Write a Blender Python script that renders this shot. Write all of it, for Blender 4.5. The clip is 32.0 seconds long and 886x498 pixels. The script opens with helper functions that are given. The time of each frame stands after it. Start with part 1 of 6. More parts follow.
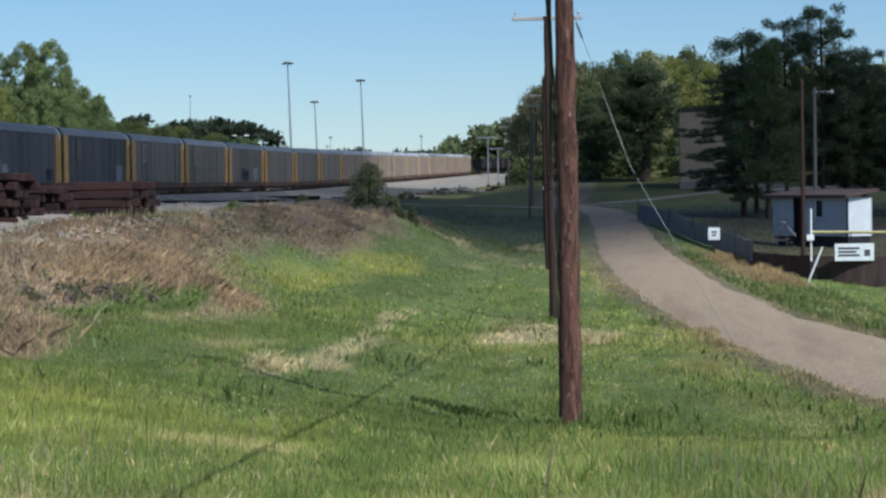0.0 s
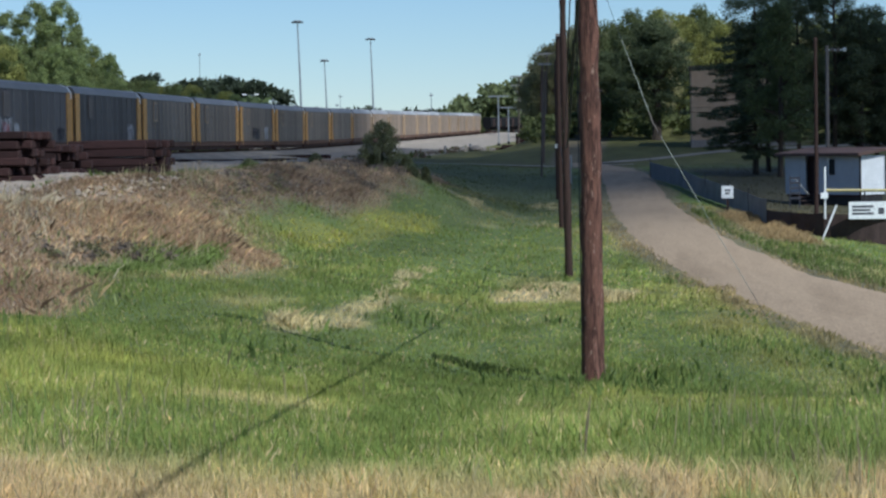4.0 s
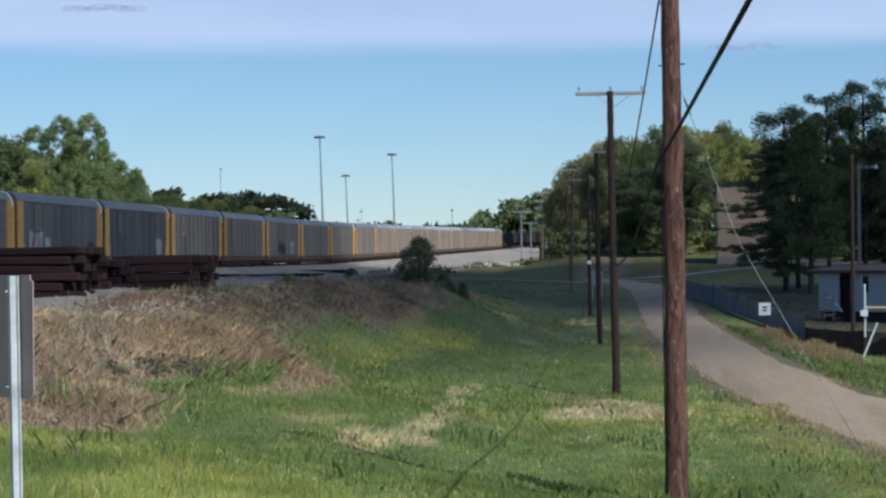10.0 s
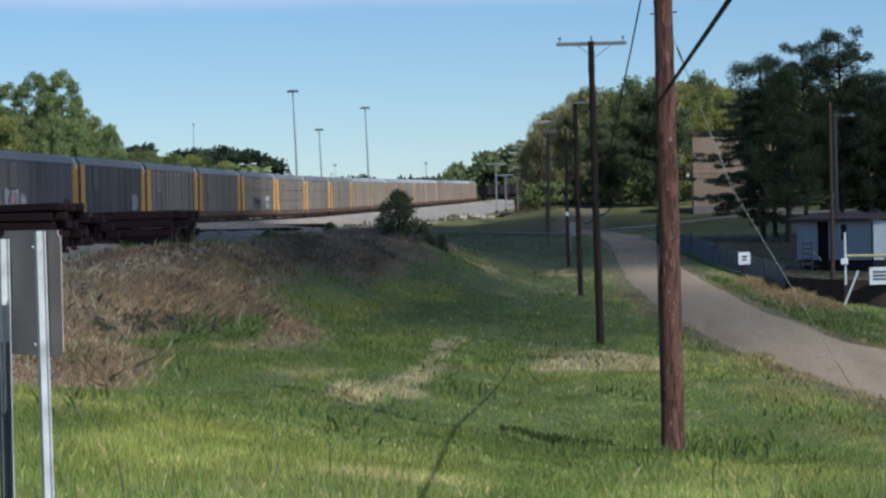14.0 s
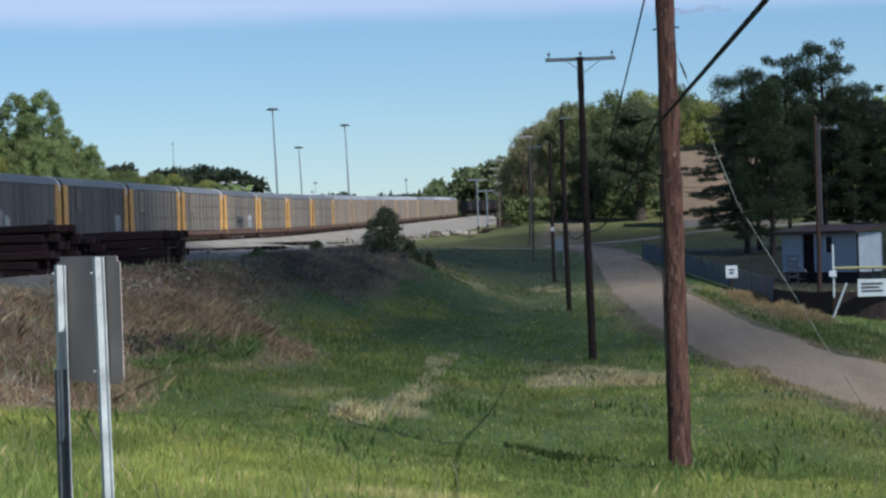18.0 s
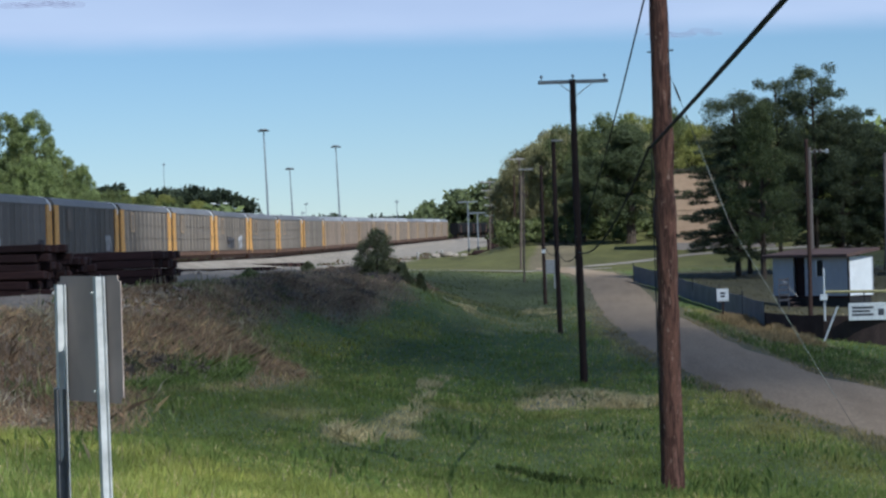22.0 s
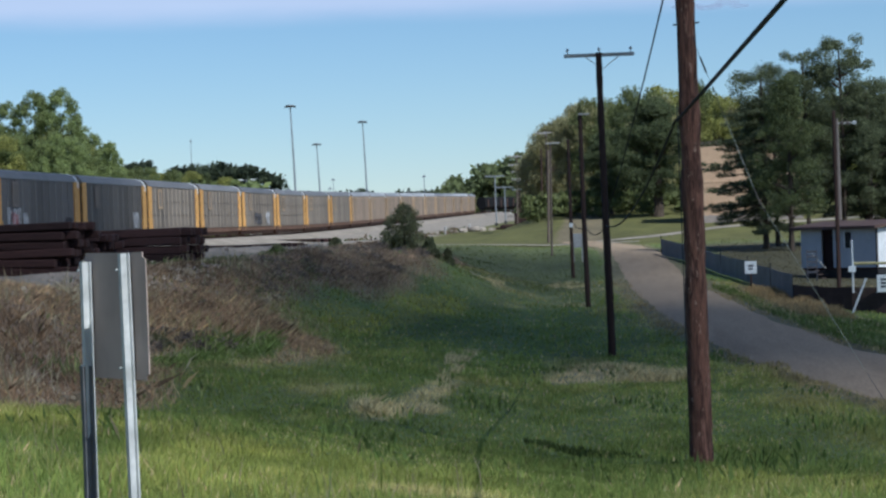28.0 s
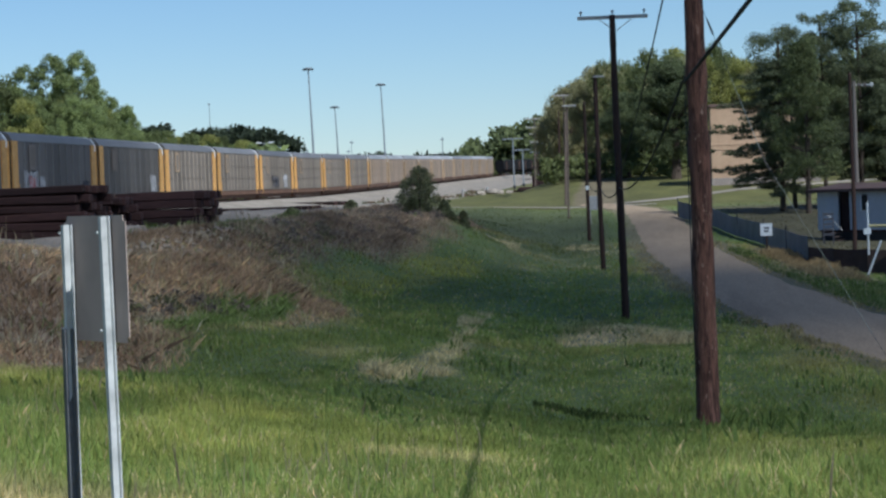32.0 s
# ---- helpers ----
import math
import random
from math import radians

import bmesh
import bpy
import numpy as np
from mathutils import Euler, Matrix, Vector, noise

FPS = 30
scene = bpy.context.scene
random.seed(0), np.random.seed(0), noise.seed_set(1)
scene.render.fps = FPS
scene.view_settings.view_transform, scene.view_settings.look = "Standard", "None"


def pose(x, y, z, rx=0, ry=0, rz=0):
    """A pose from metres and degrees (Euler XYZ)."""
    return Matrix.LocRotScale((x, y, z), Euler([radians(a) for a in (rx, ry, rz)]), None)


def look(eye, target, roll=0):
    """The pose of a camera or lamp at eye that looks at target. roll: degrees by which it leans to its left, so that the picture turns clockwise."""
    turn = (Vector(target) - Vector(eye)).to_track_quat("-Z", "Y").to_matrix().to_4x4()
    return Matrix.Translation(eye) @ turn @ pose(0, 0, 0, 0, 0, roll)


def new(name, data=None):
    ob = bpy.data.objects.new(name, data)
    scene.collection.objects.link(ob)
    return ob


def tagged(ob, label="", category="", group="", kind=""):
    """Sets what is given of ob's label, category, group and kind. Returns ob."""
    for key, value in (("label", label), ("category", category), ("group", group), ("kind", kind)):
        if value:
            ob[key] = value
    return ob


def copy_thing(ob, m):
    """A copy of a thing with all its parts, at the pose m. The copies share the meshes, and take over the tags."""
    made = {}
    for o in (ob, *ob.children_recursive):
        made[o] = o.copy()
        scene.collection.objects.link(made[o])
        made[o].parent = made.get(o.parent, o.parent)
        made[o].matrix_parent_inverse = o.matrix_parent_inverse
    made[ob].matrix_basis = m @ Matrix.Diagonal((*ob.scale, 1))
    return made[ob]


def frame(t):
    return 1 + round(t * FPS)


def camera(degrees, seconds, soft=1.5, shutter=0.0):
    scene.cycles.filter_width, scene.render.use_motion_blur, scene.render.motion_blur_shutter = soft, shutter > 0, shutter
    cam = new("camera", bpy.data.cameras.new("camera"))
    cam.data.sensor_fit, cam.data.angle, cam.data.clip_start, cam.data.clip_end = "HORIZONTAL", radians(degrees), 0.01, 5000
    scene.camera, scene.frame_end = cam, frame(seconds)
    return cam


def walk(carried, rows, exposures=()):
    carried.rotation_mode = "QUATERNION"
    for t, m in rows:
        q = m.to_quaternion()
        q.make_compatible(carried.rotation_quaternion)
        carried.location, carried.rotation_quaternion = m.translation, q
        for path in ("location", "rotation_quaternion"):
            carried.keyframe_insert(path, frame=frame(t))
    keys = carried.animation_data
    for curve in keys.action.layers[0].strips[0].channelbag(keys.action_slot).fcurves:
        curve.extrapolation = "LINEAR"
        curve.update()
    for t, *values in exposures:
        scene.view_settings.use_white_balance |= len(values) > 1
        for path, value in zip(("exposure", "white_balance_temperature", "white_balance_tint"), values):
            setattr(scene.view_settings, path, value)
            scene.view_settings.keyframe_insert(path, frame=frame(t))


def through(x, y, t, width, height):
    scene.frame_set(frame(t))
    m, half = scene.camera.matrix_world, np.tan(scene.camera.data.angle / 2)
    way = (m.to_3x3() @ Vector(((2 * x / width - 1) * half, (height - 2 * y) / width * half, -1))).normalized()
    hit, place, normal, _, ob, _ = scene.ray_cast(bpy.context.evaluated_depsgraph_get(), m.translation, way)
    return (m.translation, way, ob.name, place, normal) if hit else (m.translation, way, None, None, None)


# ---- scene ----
# World: y runs along the railway, z = 0 at the near rail top.
cam = camera(19.494, 32.0, soft=2.5)
EYE = [  # seconds, x, y, z, yaw, pitch, roll
    (0, 1.593, -0.186, 0.566, 4.352, -1.464, -0.807),
    (0.5, 1.589, -0.176, 0.563, 4.242, -1.489, -0.626),
    (1, 1.593, -0.181, 0.566, 4.256, -1.390, -0.792),
    (1.5, 1.607, -0.175, 0.566, 4.392, -1.348, -0.837),
    (2, 1.603, -0.171, 0.564, 4.229, -1.215, -0.830),
    (2.5, 1.604, -0.175, 0.565, 4.103, -1.099, -0.899),
    (4.5, 1.357, -0.232, 0.545, 5.208, -2.611, -0.725),
    (5, 1.331, -0.271, 0.561, 7.580, -2.290, -0.996),
    (5.5, 1.214, -0.298, 0.573, 8.216, -1.809, 0.699),
    (6, 0.980, -0.274, 0.599, 8.228, -1.087, 0.167),
    (6.5, 0.896, -0.290, 0.578, 6.876, -0.363, 1.043),
    (7, 0.751, -0.135, 0.599, 6.848, 0.319, 0.706),
    (7.5, 0.650, -0.130, 0.612, 6.065, 0.720, -0.360),
    (8, 0.655, -0.145, 0.613, 6.005, 0.391, -0.119),
    (8.5, 0.656, -0.140, 0.599, 4.953, 0.711, -0.757),
    (9, 0.638, -0.150, 0.602, 4.922, 0.388, -0.535),
    (9.5, 0.575, -0.156, 0.596, 4.838, 0.281, -0.639),
    (10, 0.505, -0.127, 0.600, 4.940, 0.185, -0.638),
    (10.5, 0.459, -0.049, 0.613, 5.436, 0.767, -0.658),
    (11, 0.360, 0.060, 0.597, 3.744, 0.278, -0.354),
    (11.5, 0.262, 0.083, 0.610, 3.367, 0.088, -1.500),
    (12, 0.247, 0.069, 0.606, 3.633, 0.298, -0.948),
    (12.5, 0.242, 0.066, 0.602, 3.933, 0.477, -1.188),
    (13, 0.246, 0.128, 0.624, 4.110, 0.294, -1.182),
    (13.5, 0.233, 0.077, 0.608, 4.230, -0.063, -1.078),
    (14, 0.227, 0.075, 0.593, 4.376, -0.871, -1.266),
    (14.5, 0.217, 0.098, 0.596, 4.074, -1.092, -1.355),
    (16.5, -0.090, 0.087, 0.623, 4.079, -0.924, -2.370),
    (17, -0.141, 0.118, 0.623, 4.153, -1.037, -2.367),
    (17.5, -0.120, 0.115, 0.624, 3.507, -0.867, -1.601),
    (18, -0.112, 0.122, 0.623, 3.926, -0.521, -1.910),
    (18.5, -0.110, 0.101, 0.624, 4.053, -0.267, -2.070),
    (19, -0.107, 0.086, 0.623, 4.355, -0.286, -2.164),
    (19.5, -0.108, 0.082, 0.625, 4.453, -0.304, -2.063),
    (20, -0.109, 0.096, 0.623, 4.241, -0.363, -1.856),
    (20.5, -0.116, 0.107, 0.622, 4.016, -0.385, -1.774),
    (21, -0.143, 0.115, 0.623, 3.913, -0.381, -1.736),
    (21.5, -0.161, 0.137, 0.622, 3.741, -0.171, -1.755),
    (22, -0.155, 0.119, 0.622, 3.696, -0.041, -1.641),
    (22.5, -0.151, 0.120, 0.623, 3.804, -0.014, -1.492),
    (23, -0.149, 0.121, 0.622, 3.685, -0.130, -1.386),
    (23.5, -0.145, 0.121, 0.621, 3.749, -0.291, -1.458),
    (24, -0.140, 0.116, 0.622, 3.868, -0.442, -1.541),
    (24.5, -0.142, 0.139, 0.619, 3.974, -0.482, -1.626),
    (25, -0.139, 0.117, 0.622, 4.086, -0.545, -1.790),
    (25.5, -0.136, 0.121, 0.620, 4.160, -0.568, -1.873),
    (26, -0.142, 0.141, 0.622, 4.282, -0.612, -1.940),
    (26.5, -0.137, 0.122, 0.623, 4.366, -0.711, -1.980),
    (28.5, -0.147, 0.144, 0.620, 4.310, -0.561, -2.083),
    (29, -0.146, 0.139, 0.621, 4.314, -0.627, -2.097),
    (29.5, -0.142, 0.131, 0.623, 4.385, -0.653, -2.092),
    (30, -0.140, 0.124, 0.620, 4.502, -0.699, -2.125),
    (30.5, -0.140, 0.118, 0.620, 4.666, -0.742, -2.226),
    (31, -0.143, 0.136, 0.619, 4.736, -0.803, -2.267),
    (31.5, -0.135, 0.170, 0.620, 4.721, -1.088, -2.249),
    (32, 0.018, 0.134, 0.614, 4.776, -1.396, -2.142),

]
walk(cam, [(t, pose(x, y, z, 90 + p, 0, w) @ pose(0, 0, 0, 0, 0, r)) for t, x, y, z, w, p, r in EYE],
     exposures=[(0, 0.0, 5430, 6), (32, 0.0, 5430, 6)])

# ---- light ----
SUN = Vector((0.665, -0.77, 1.0)).normalized()
world = bpy.data.worlds.new("world")
scene.world = world
world.use_nodes = True
wn = world.node_tree.nodes
sky = wn.new("ShaderNodeTexSky")
sky.sky_type, sky.sun_disc = "NISHITA", False
sky.sun_elevation, sky.sun_rotation = math.asin(SUN.z), math.atan2(SUN.x, SUN.y)
sky.air_density, sky.dust_density, sky.ozone_density = 1.0, 0.0, 3.6
sky.altitude = 1800
world.node_tree.links.new(sky.outputs[0], wn["Background"].inputs[0])
wn["Background"].inputs[1].default_value = 0.079
lamp = bpy.data.lights.new("sun", "SUN")
lamp.energy, lamp.angle, lamp.color = 5.0, radians(0.53), (1.0, 0.95, 0.87)
sun = new("sun", lamp)
sun.matrix_world = look((0, 0, 50), Vector((0, 0, 50)) - SUN)

# ---- materials ----
def ramp(nt, stops, fac):
    r = nt.nodes.new("ShaderNodeValToRGB")
    while len(r.color_ramp.elements) < len(stops):
        r.color_ramp.elements.new(0.5)
    for e, (p, c) in zip(r.color_ramp.elements, stops):
        e.position, e.color = p, (*c, 1)
    nt.links.new(fac, r.inputs[0])
    return r.outputs[0]


def noise_tex(nt, vec, scale, detail=4.0, rough=0.6, stretch=None):
    n = nt.nodes.new("ShaderNodeTexNoise")
    n.inputs["Scale"].default_value, n.inputs["Detail"].default_value, n.inputs["Roughness"].default_value = scale, detail, rough
    if stretch:
        m = nt.nodes.new("ShaderNodeMapping")
        m.inputs["Scale"].default_value = stretch
        nt.links.new(vec, m.inputs[0])
        vec = m.outputs[0]
    nt.links.new(vec, n.inputs["Vector"])
    return n.outputs["Fac"]


def mixc(nt, fac, a, b, mode="MIX"):
    m = nt.nodes.new("ShaderNodeMix")
    m.data_type, m.blend_type = "RGBA", mode
    for s, v in ((m.inputs[0], fac), (m.inputs[6], a), (m.inputs[7], b)):
        if isinstance(v, (int, float)):
            s.default_value = v
        elif isinstance(v, tuple):
            s.default_value = (*v, 1)
        else:
            nt.links.new(v, s)
    return m.outputs[2]


def mat(name, stops, scale=6.0, fine=60.0, rough=0.85, bump=0.3, dist=0.02, metal=0.0, stretch=None, vary=0.0, island=0.0,
        attr="", transmit=0.0, world_space=False, scuff=None):
    """A surface of two noises: stops colour the broad one, the fine one adds grain and relief."""
    m = bpy.data.materials.new(name)
    m.use_nodes = True
    nt = m.node_tree
    b = nt.nodes["Principled BSDF"]
    if world_space:
        vec = nt.nodes.new("ShaderNodeNewGeometry").outputs["Position"]
    else:
        vec = nt.nodes.new("ShaderNodeTexCoord").outputs["Object"]
    broad, grain = noise_tex(nt, vec, scale, stretch=stretch), noise_tex(nt, vec, fine, 3.0, stretch=stretch)
    n = len(stops)
    col = ramp(nt, [(0.3 + 0.4 * i / max(1, n - 1), c) for i, c in enumerate(stops)], broad)
    if attr:
        a = nt.nodes.new("ShaderNodeAttribute")
        a.attribute_name = attr
        col = mixc(nt, 1.0, a.outputs["Color"], ramp(nt, [(0.3, (0.75,) * 3), (0.7, (1.2,) * 3)], broad), "MULTIPLY")
    col = mixc(nt, 0.55, col, ramp(nt, [(0.3, (0.55,) * 3), (0.7, (1.35,) * 3)], grain), "MULTIPLY")
    if scuff:
        chip, many, size = scuff
        col = mixc(nt, ramp(nt, [(many, (0, 0, 0)), (many + 0.06, (0.8,) * 3)], noise_tex(nt, vec, size, 5.0, 0.65, stretch=(1, 1, 0.35))), col, chip)
    if vary:
        o = nt.nodes.new("ShaderNodeObjectInfo")
        col = mixc(nt, 1.0, col, ramp(nt, [(0, (1 - vary,) * 3), (1, (1 + vary,) * 3)], o.outputs["Random"]), "MULTIPLY")
    if island:
        g = nt.nodes.new("ShaderNodeNewGeometry")
        col = mixc(nt, 1.0, col, ramp(nt, [(0, (1 - island, 1 - island, 1 - island * 0.8)), (1, (1 + island, 1 + island * 0.9, 1 + island * 0.5))],
                                      g.outputs["Random Per Island"]), "MULTIPLY")
    nt.links.new(col, b.inputs["Base Color"])
    b.inputs["Metallic"].default_value = metal
    rr = nt.nodes.new("ShaderNodeMapRange")
    rr.inputs[3].default_value, rr.inputs[4].default_value = max(0.05, rough - 0.12), min(1.0, rough + 0.12)
    nt.links.new(grain, rr.inputs[0])
    nt.links.new(rr.outputs[0], b.inputs["Roughness"])
    b.inputs["Specular IOR Level"].default_value = 0.3
    if bump:
        bp = nt.nodes.new("ShaderNodeBump")
        bp.inputs["Strength"].default_value, bp.inputs["Distance"].default_value = bump, dist
        nt.links.new(grain, bp.inputs["Height"])
        nt.links.new(bp.outputs[0], b.inputs["Normal"])
    if transmit:
        t = nt.nodes.new("ShaderNodeBsdfTranslucent")
        nt.links.new(col, t.inputs[0])
        x = nt.nodes.new("ShaderNodeMixShader")
        x.inputs[0].default_value = transmit
        nt.links.new(b.outputs[0], x.inputs[1])
        nt.links.new(t.outputs[0], x.inputs[2])
        nt.links.new(x.outputs[0], nt.nodes["Material Output"].inputs[0])
    return m


M_ground = mat("earth_and_turf", [(0.1, 0.1, 0.05)], 0.35, 9.0, 0.95, 0.8, 0.06, attr="soil", stretch=(1, 0.25, 1), world_space=True)
M_blade = mat("grass_blade", [(0.1, 0.15, 0.04)], 0.5, 20.0, 0.75, 0.0, island=0.16, attr="soil", transmit=0.5, world_space=True)
M_road = mat("worn_asphalt", [(0.285, 0.205, 0.128), (0.37, 0.27, 0.172), (0.315, 0.228, 0.144)], 0.4, 14.0, 0.9, 0.35, 0.01, stretch=(1.6, 0.12, 1), world_space=True)
M_ballast = mat("ballast_stone", [(0.16, 0.137, 0.108), (0.36, 0.308, 0.25), (0.25, 0.213, 0.17), (0.33, 0.285, 0.235)], 0.18, 7.0, 0.9, 0.9, 0.05, world_space=True)
M_stone = mat("loose_stone", [(0.24, 0.195, 0.15), (0.37, 0.31, 0.245)], 3.0, 30.0, 0.9, 0.4, 0.01, island=0.3)
M_pole = mat("creosoted_pole", [(0.05, 0.022, 0.015), (0.15, 0.07, 0.048), (0.03, 0.012, 0.008), (0.20, 0.10, 0.072)], 2.6, 30.0, 0.8, 0.8, 0.014, stretch=(6, 6, 0.5), vary=0.2, scuff=((0.30, 0.20, 0.15), 0.61, 22.0))
M_tarpole = mat("dark_tarred_pole", [(0.022, 0.012, 0.009), (0.05, 0.027, 0.02), (0.03, 0.016, 0.012)], 2.2, 30.0, 0.8, 0.7, 0.012, stretch=(6, 6, 0.5), vary=0.2, scuff=((0.2, 0.17, 0.15), 0.68, 6.0))
M_oldpole = mat("grey_weathered_pole", [(0.16, 0.13, 0.11), (0.26, 0.22, 0.19)], 2.0, 30.0, 0.85, 0.5, 0.01, stretch=(6, 6, 0.5), vary=0.25)
M_brownpole = mat("brown_weathered_pole", [(0.085, 0.062, 0.05), (0.15, 0.115, 0.092)], 2.0, 30.0, 0.85, 0.5, 0.01, stretch=(6, 6, 0.5), vary=0.25)
M_arm = mat("weathered_crossarm", [(0.33, 0.31, 0.29), (0.45, 0.43, 0.40)], 3.0, 40.0, 0.8, 0.3, 0.005)
M_steel = mat("galvanised_steel", [(0.50, 0.50, 0.48), (0.62, 0.61, 0.58)], 2.0, 9.0, 0.5, 0.1, 0.003, metal=0.15)
M_steeldark = mat("dull_dark_steel", [(0.10, 0.10, 0.105), (0.17, 0.165, 0.165)], 2.0, 14.0, 0.6, 0.2, 0.003, metal=0.15)
M_tower = mat("grey_steel_mast", [(0.22, 0.24, 0.26), (0.29, 0.31, 0.33)], 1.0, 20.0, 0.5, 0.0, metal=0.3)
M_dark = mat("dark_iron", [(0.02, 0.02, 0.022), (0.04, 0.037, 0.035)], 3.0, 40.0, 0.6, 0.3, 0.005)
M_cable = mat("black_cable", [(0.004, 0.004, 0.005), (0.008, 0.008, 0.009)], 3.0, 40.0, 0.85, 0.1, 0.002)
M_wire = mat("thin_wire", [(0.05, 0.055, 0.06), (0.09, 0.09, 0.1)], 3.0, 40.0, 0.5, 0.0, metal=0.5)
M_guy = mat("guy_sleeve", [(0.22, 0.235, 0.19), (0.30, 0.31, 0.26)], 3.0, 40.0, 0.5, 0.1, 0.002)
M_rust = mat("rusty_rail", [(0.10, 0.05, 0.03), (0.16, 0.085, 0.05)], 3.0, 40.0, 0.75, 0.4, 0.004, metal=0.3)
M_tie = mat("old_tie_wood", [(0.015, 0.0068, 0.006), (0.04, 0.0182, 0.016), (0.021, 0.0102, 0.0088)], 1.6, 24.0, 0.85, 0.7, 0.015, stretch=(6, 0.6, 6), vary=0.4)
M_car = [mat("rack_side_" + n, s, 0.25, 9.0, 0.6, 0.25, 0.01, metal=0.08, vary=0.32) for n, s in (
    ("blue_grey", [(0.086, 0.077, 0.071), (0.130, 0.115, 0.105), (0.099, 0.088, 0.080)]),
    ("dark_grey", [(0.072, 0.064, 0.057), (0.115, 0.102, 0.09), (0.088, 0.078, 0.07)]),
    ("warm_grey", [(0.132, 0.109, 0.088), (0.20, 0.165, 0.132), (0.145, 0.12, 0.095)]),
    ("rust_tan", [(0.22, 0.152, 0.108), (0.31, 0.222, 0.158), (0.185, 0.125, 0.086)]))]
M_roof = mat("rack_roof", [(0.125, 0.117, 0.108), (0.20, 0.187, 0.172)], 0.3, 8.0, 0.45, 0.2, 0.01, metal=0.35, vary=0.32)
# Roofs of the far cars: sun glints put into a paler base colour.
M_paleroof = mat("pale_glint_roof", [(0.2, 0.195, 0.19), (0.42, 0.41, 0.395)], 0.12, 8.0, 0.45, 0.2, 0.01, metal=0.3, vary=0.5)
M_rib = mat("pale_rib_paint", [(0.24, 0.20, 0.155), (0.32, 0.265, 0.21)], 0.5, 9.0, 0.6, 0.1, 0.004, vary=0.2)
M_white = mat("white_paint", [(0.7, 0.7, 0.68), (0.82, 0.82, 0.8)], 1.5, 20.0, 0.55, 0.1, 0.004)
M_yellow = mat("rack_yellow", [(0.56, 0.30, 0.085), (0.68, 0.38, 0.12), (0.49, 0.25, 0.07)], 0.8, 12.0, 0.6, 0.2, 0.005, vary=0.12)
M_tanpost = mat("tan_end_paint", [(0.34, 0.235, 0.14), (0.44, 0.31, 0.19), (0.30, 0.20, 0.12)], 0.8, 12.0, 0.6, 0.2, 0.005, vary=0.15)
M_sill = mat("rack_sill", [(0.095, 0.052, 0.036), (0.19, 0.105, 0.068)], 0.8, 12.0, 0.8, 0.3, 0.01)
M_bark = mat("bark", [(0.05, 0.036, 0.026), (0.10, 0.075, 0.055)], 1.5, 14.0, 0.95, 0.8, 0.03, stretch=(4, 4, 1))
M_leaf = {k: mat("leaves_" + k, s, 0.25, 2.0, 0.7, 0.0, vary=0.22, island=0.35, transmit=0.52) for k, s in {
    "spring": [(0.215, 0.262, 0.1), (0.31, 0.362, 0.145)], "fresh": [(0.27, 0.285, 0.075), (0.39, 0.39, 0.13)],
    "oak": [(0.125, 0.152, 0.058), (0.20, 0.225, 0.088)], "lawn_oak": [(0.108, 0.135, 0.066), (0.18, 0.212, 0.1)], "bramble": [(0.15, 0.122, 0.098), (0.25, 0.205, 0.165)], "leafy": [(0.14, 0.145, 0.075), (0.22, 0.215, 0.11)], "tangle": [(0.34, 0.275, 0.19), (0.46, 0.38, 0.265)], "pine": [(0.102, 0.122, 0.068), (0.182, 0.205, 0.108)], "haze": [(0.15, 0.185, 0.08), (0.22, 0.255, 0.115)],
    "cedar": [(0.135, 0.165, 0.07), (0.205, 0.235, 0.10)], "bush": [(0.19, 0.205, 0.105), (0.29, 0.30, 0.16)],
    "olive": [(0.31, 0.30, 0.15), (0.44, 0.41, 0.215)], "dark": [(0.04, 0.055, 0.033), (0.075, 0.095, 0.055)]}.items()}
M_brick = mat("tan_brick", [(0.37, 0.245, 0.155), (0.45, 0.31, 0.20)], 0.8, 10.0, 0.9, 0.3, 0.01)
# White shed paint toned darker: some of its shade is in this colour.
M_shed = mat("shaded_shed_panel", [(0.46, 0.46, 0.48), (0.55, 0.55, 0.57)], 0.7, 14.0, 0.7, 0.15, 0.004)
M_shedroof = mat("brown_shed_roof", [(0.09, 0.055, 0.045), (0.14, 0.09, 0.075)], 1.0, 14.0, 0.8, 0.3, 0.01)
M_screen = mat("brown_windscreen", [(0.045, 0.03, 0.026), (0.075, 0.05, 0.042)], 0.8, 14.0, 0.9, 0.3, 0.02)
M_greyscreen = mat("grey_windscreen", [(0.155, 0.16, 0.16), (0.225, 0.23, 0.228)], 0.5, 14.0, 0.9, 0.3, 0.02)
M_yrail = mat("yellow_rail_cap", [(0.5, 0.42, 0.19), (0.6, 0.51, 0.25)], 2.0, 14.0, 0.6, 0.1, 0.004)
M_panel = mat("bare_sign_back", [(0.45, 0.34, 0.285), (0.49, 0.375, 0.315)], 1.2, 2.5, 0.65, 0.02, 0.002)
M_shadowed = mat("doorway_shade", [(0.018, 0.009, 0.009), (0.03, 0.016, 0.015)], 2.0, 20.0, 0.9, 0.1, 0.004)
M_ink = mat("dark_ink", [(0.04, 0.04, 0.05), (0.09, 0.09, 0.1)], 3.0, 30.0, 0.8, 0.0)
M_spray = mat("pale_spray_paint", [(0.36, 0.36, 0.37), (0.48, 0.48, 0.49)], 1.0, 10.0, 0.8, 0.0)
M_red = mat("red_spray_paint", [(0.35, 0.12, 0.14), (0.45, 0.2, 0.2)], 1.0, 10.0, 0.8, 0.0)
M_glass = mat("dark_window_glass", [(0.015, 0.018, 0.022), (0.03, 0.034, 0.04)], 1.0, 10.0, 0.15, 0.0)
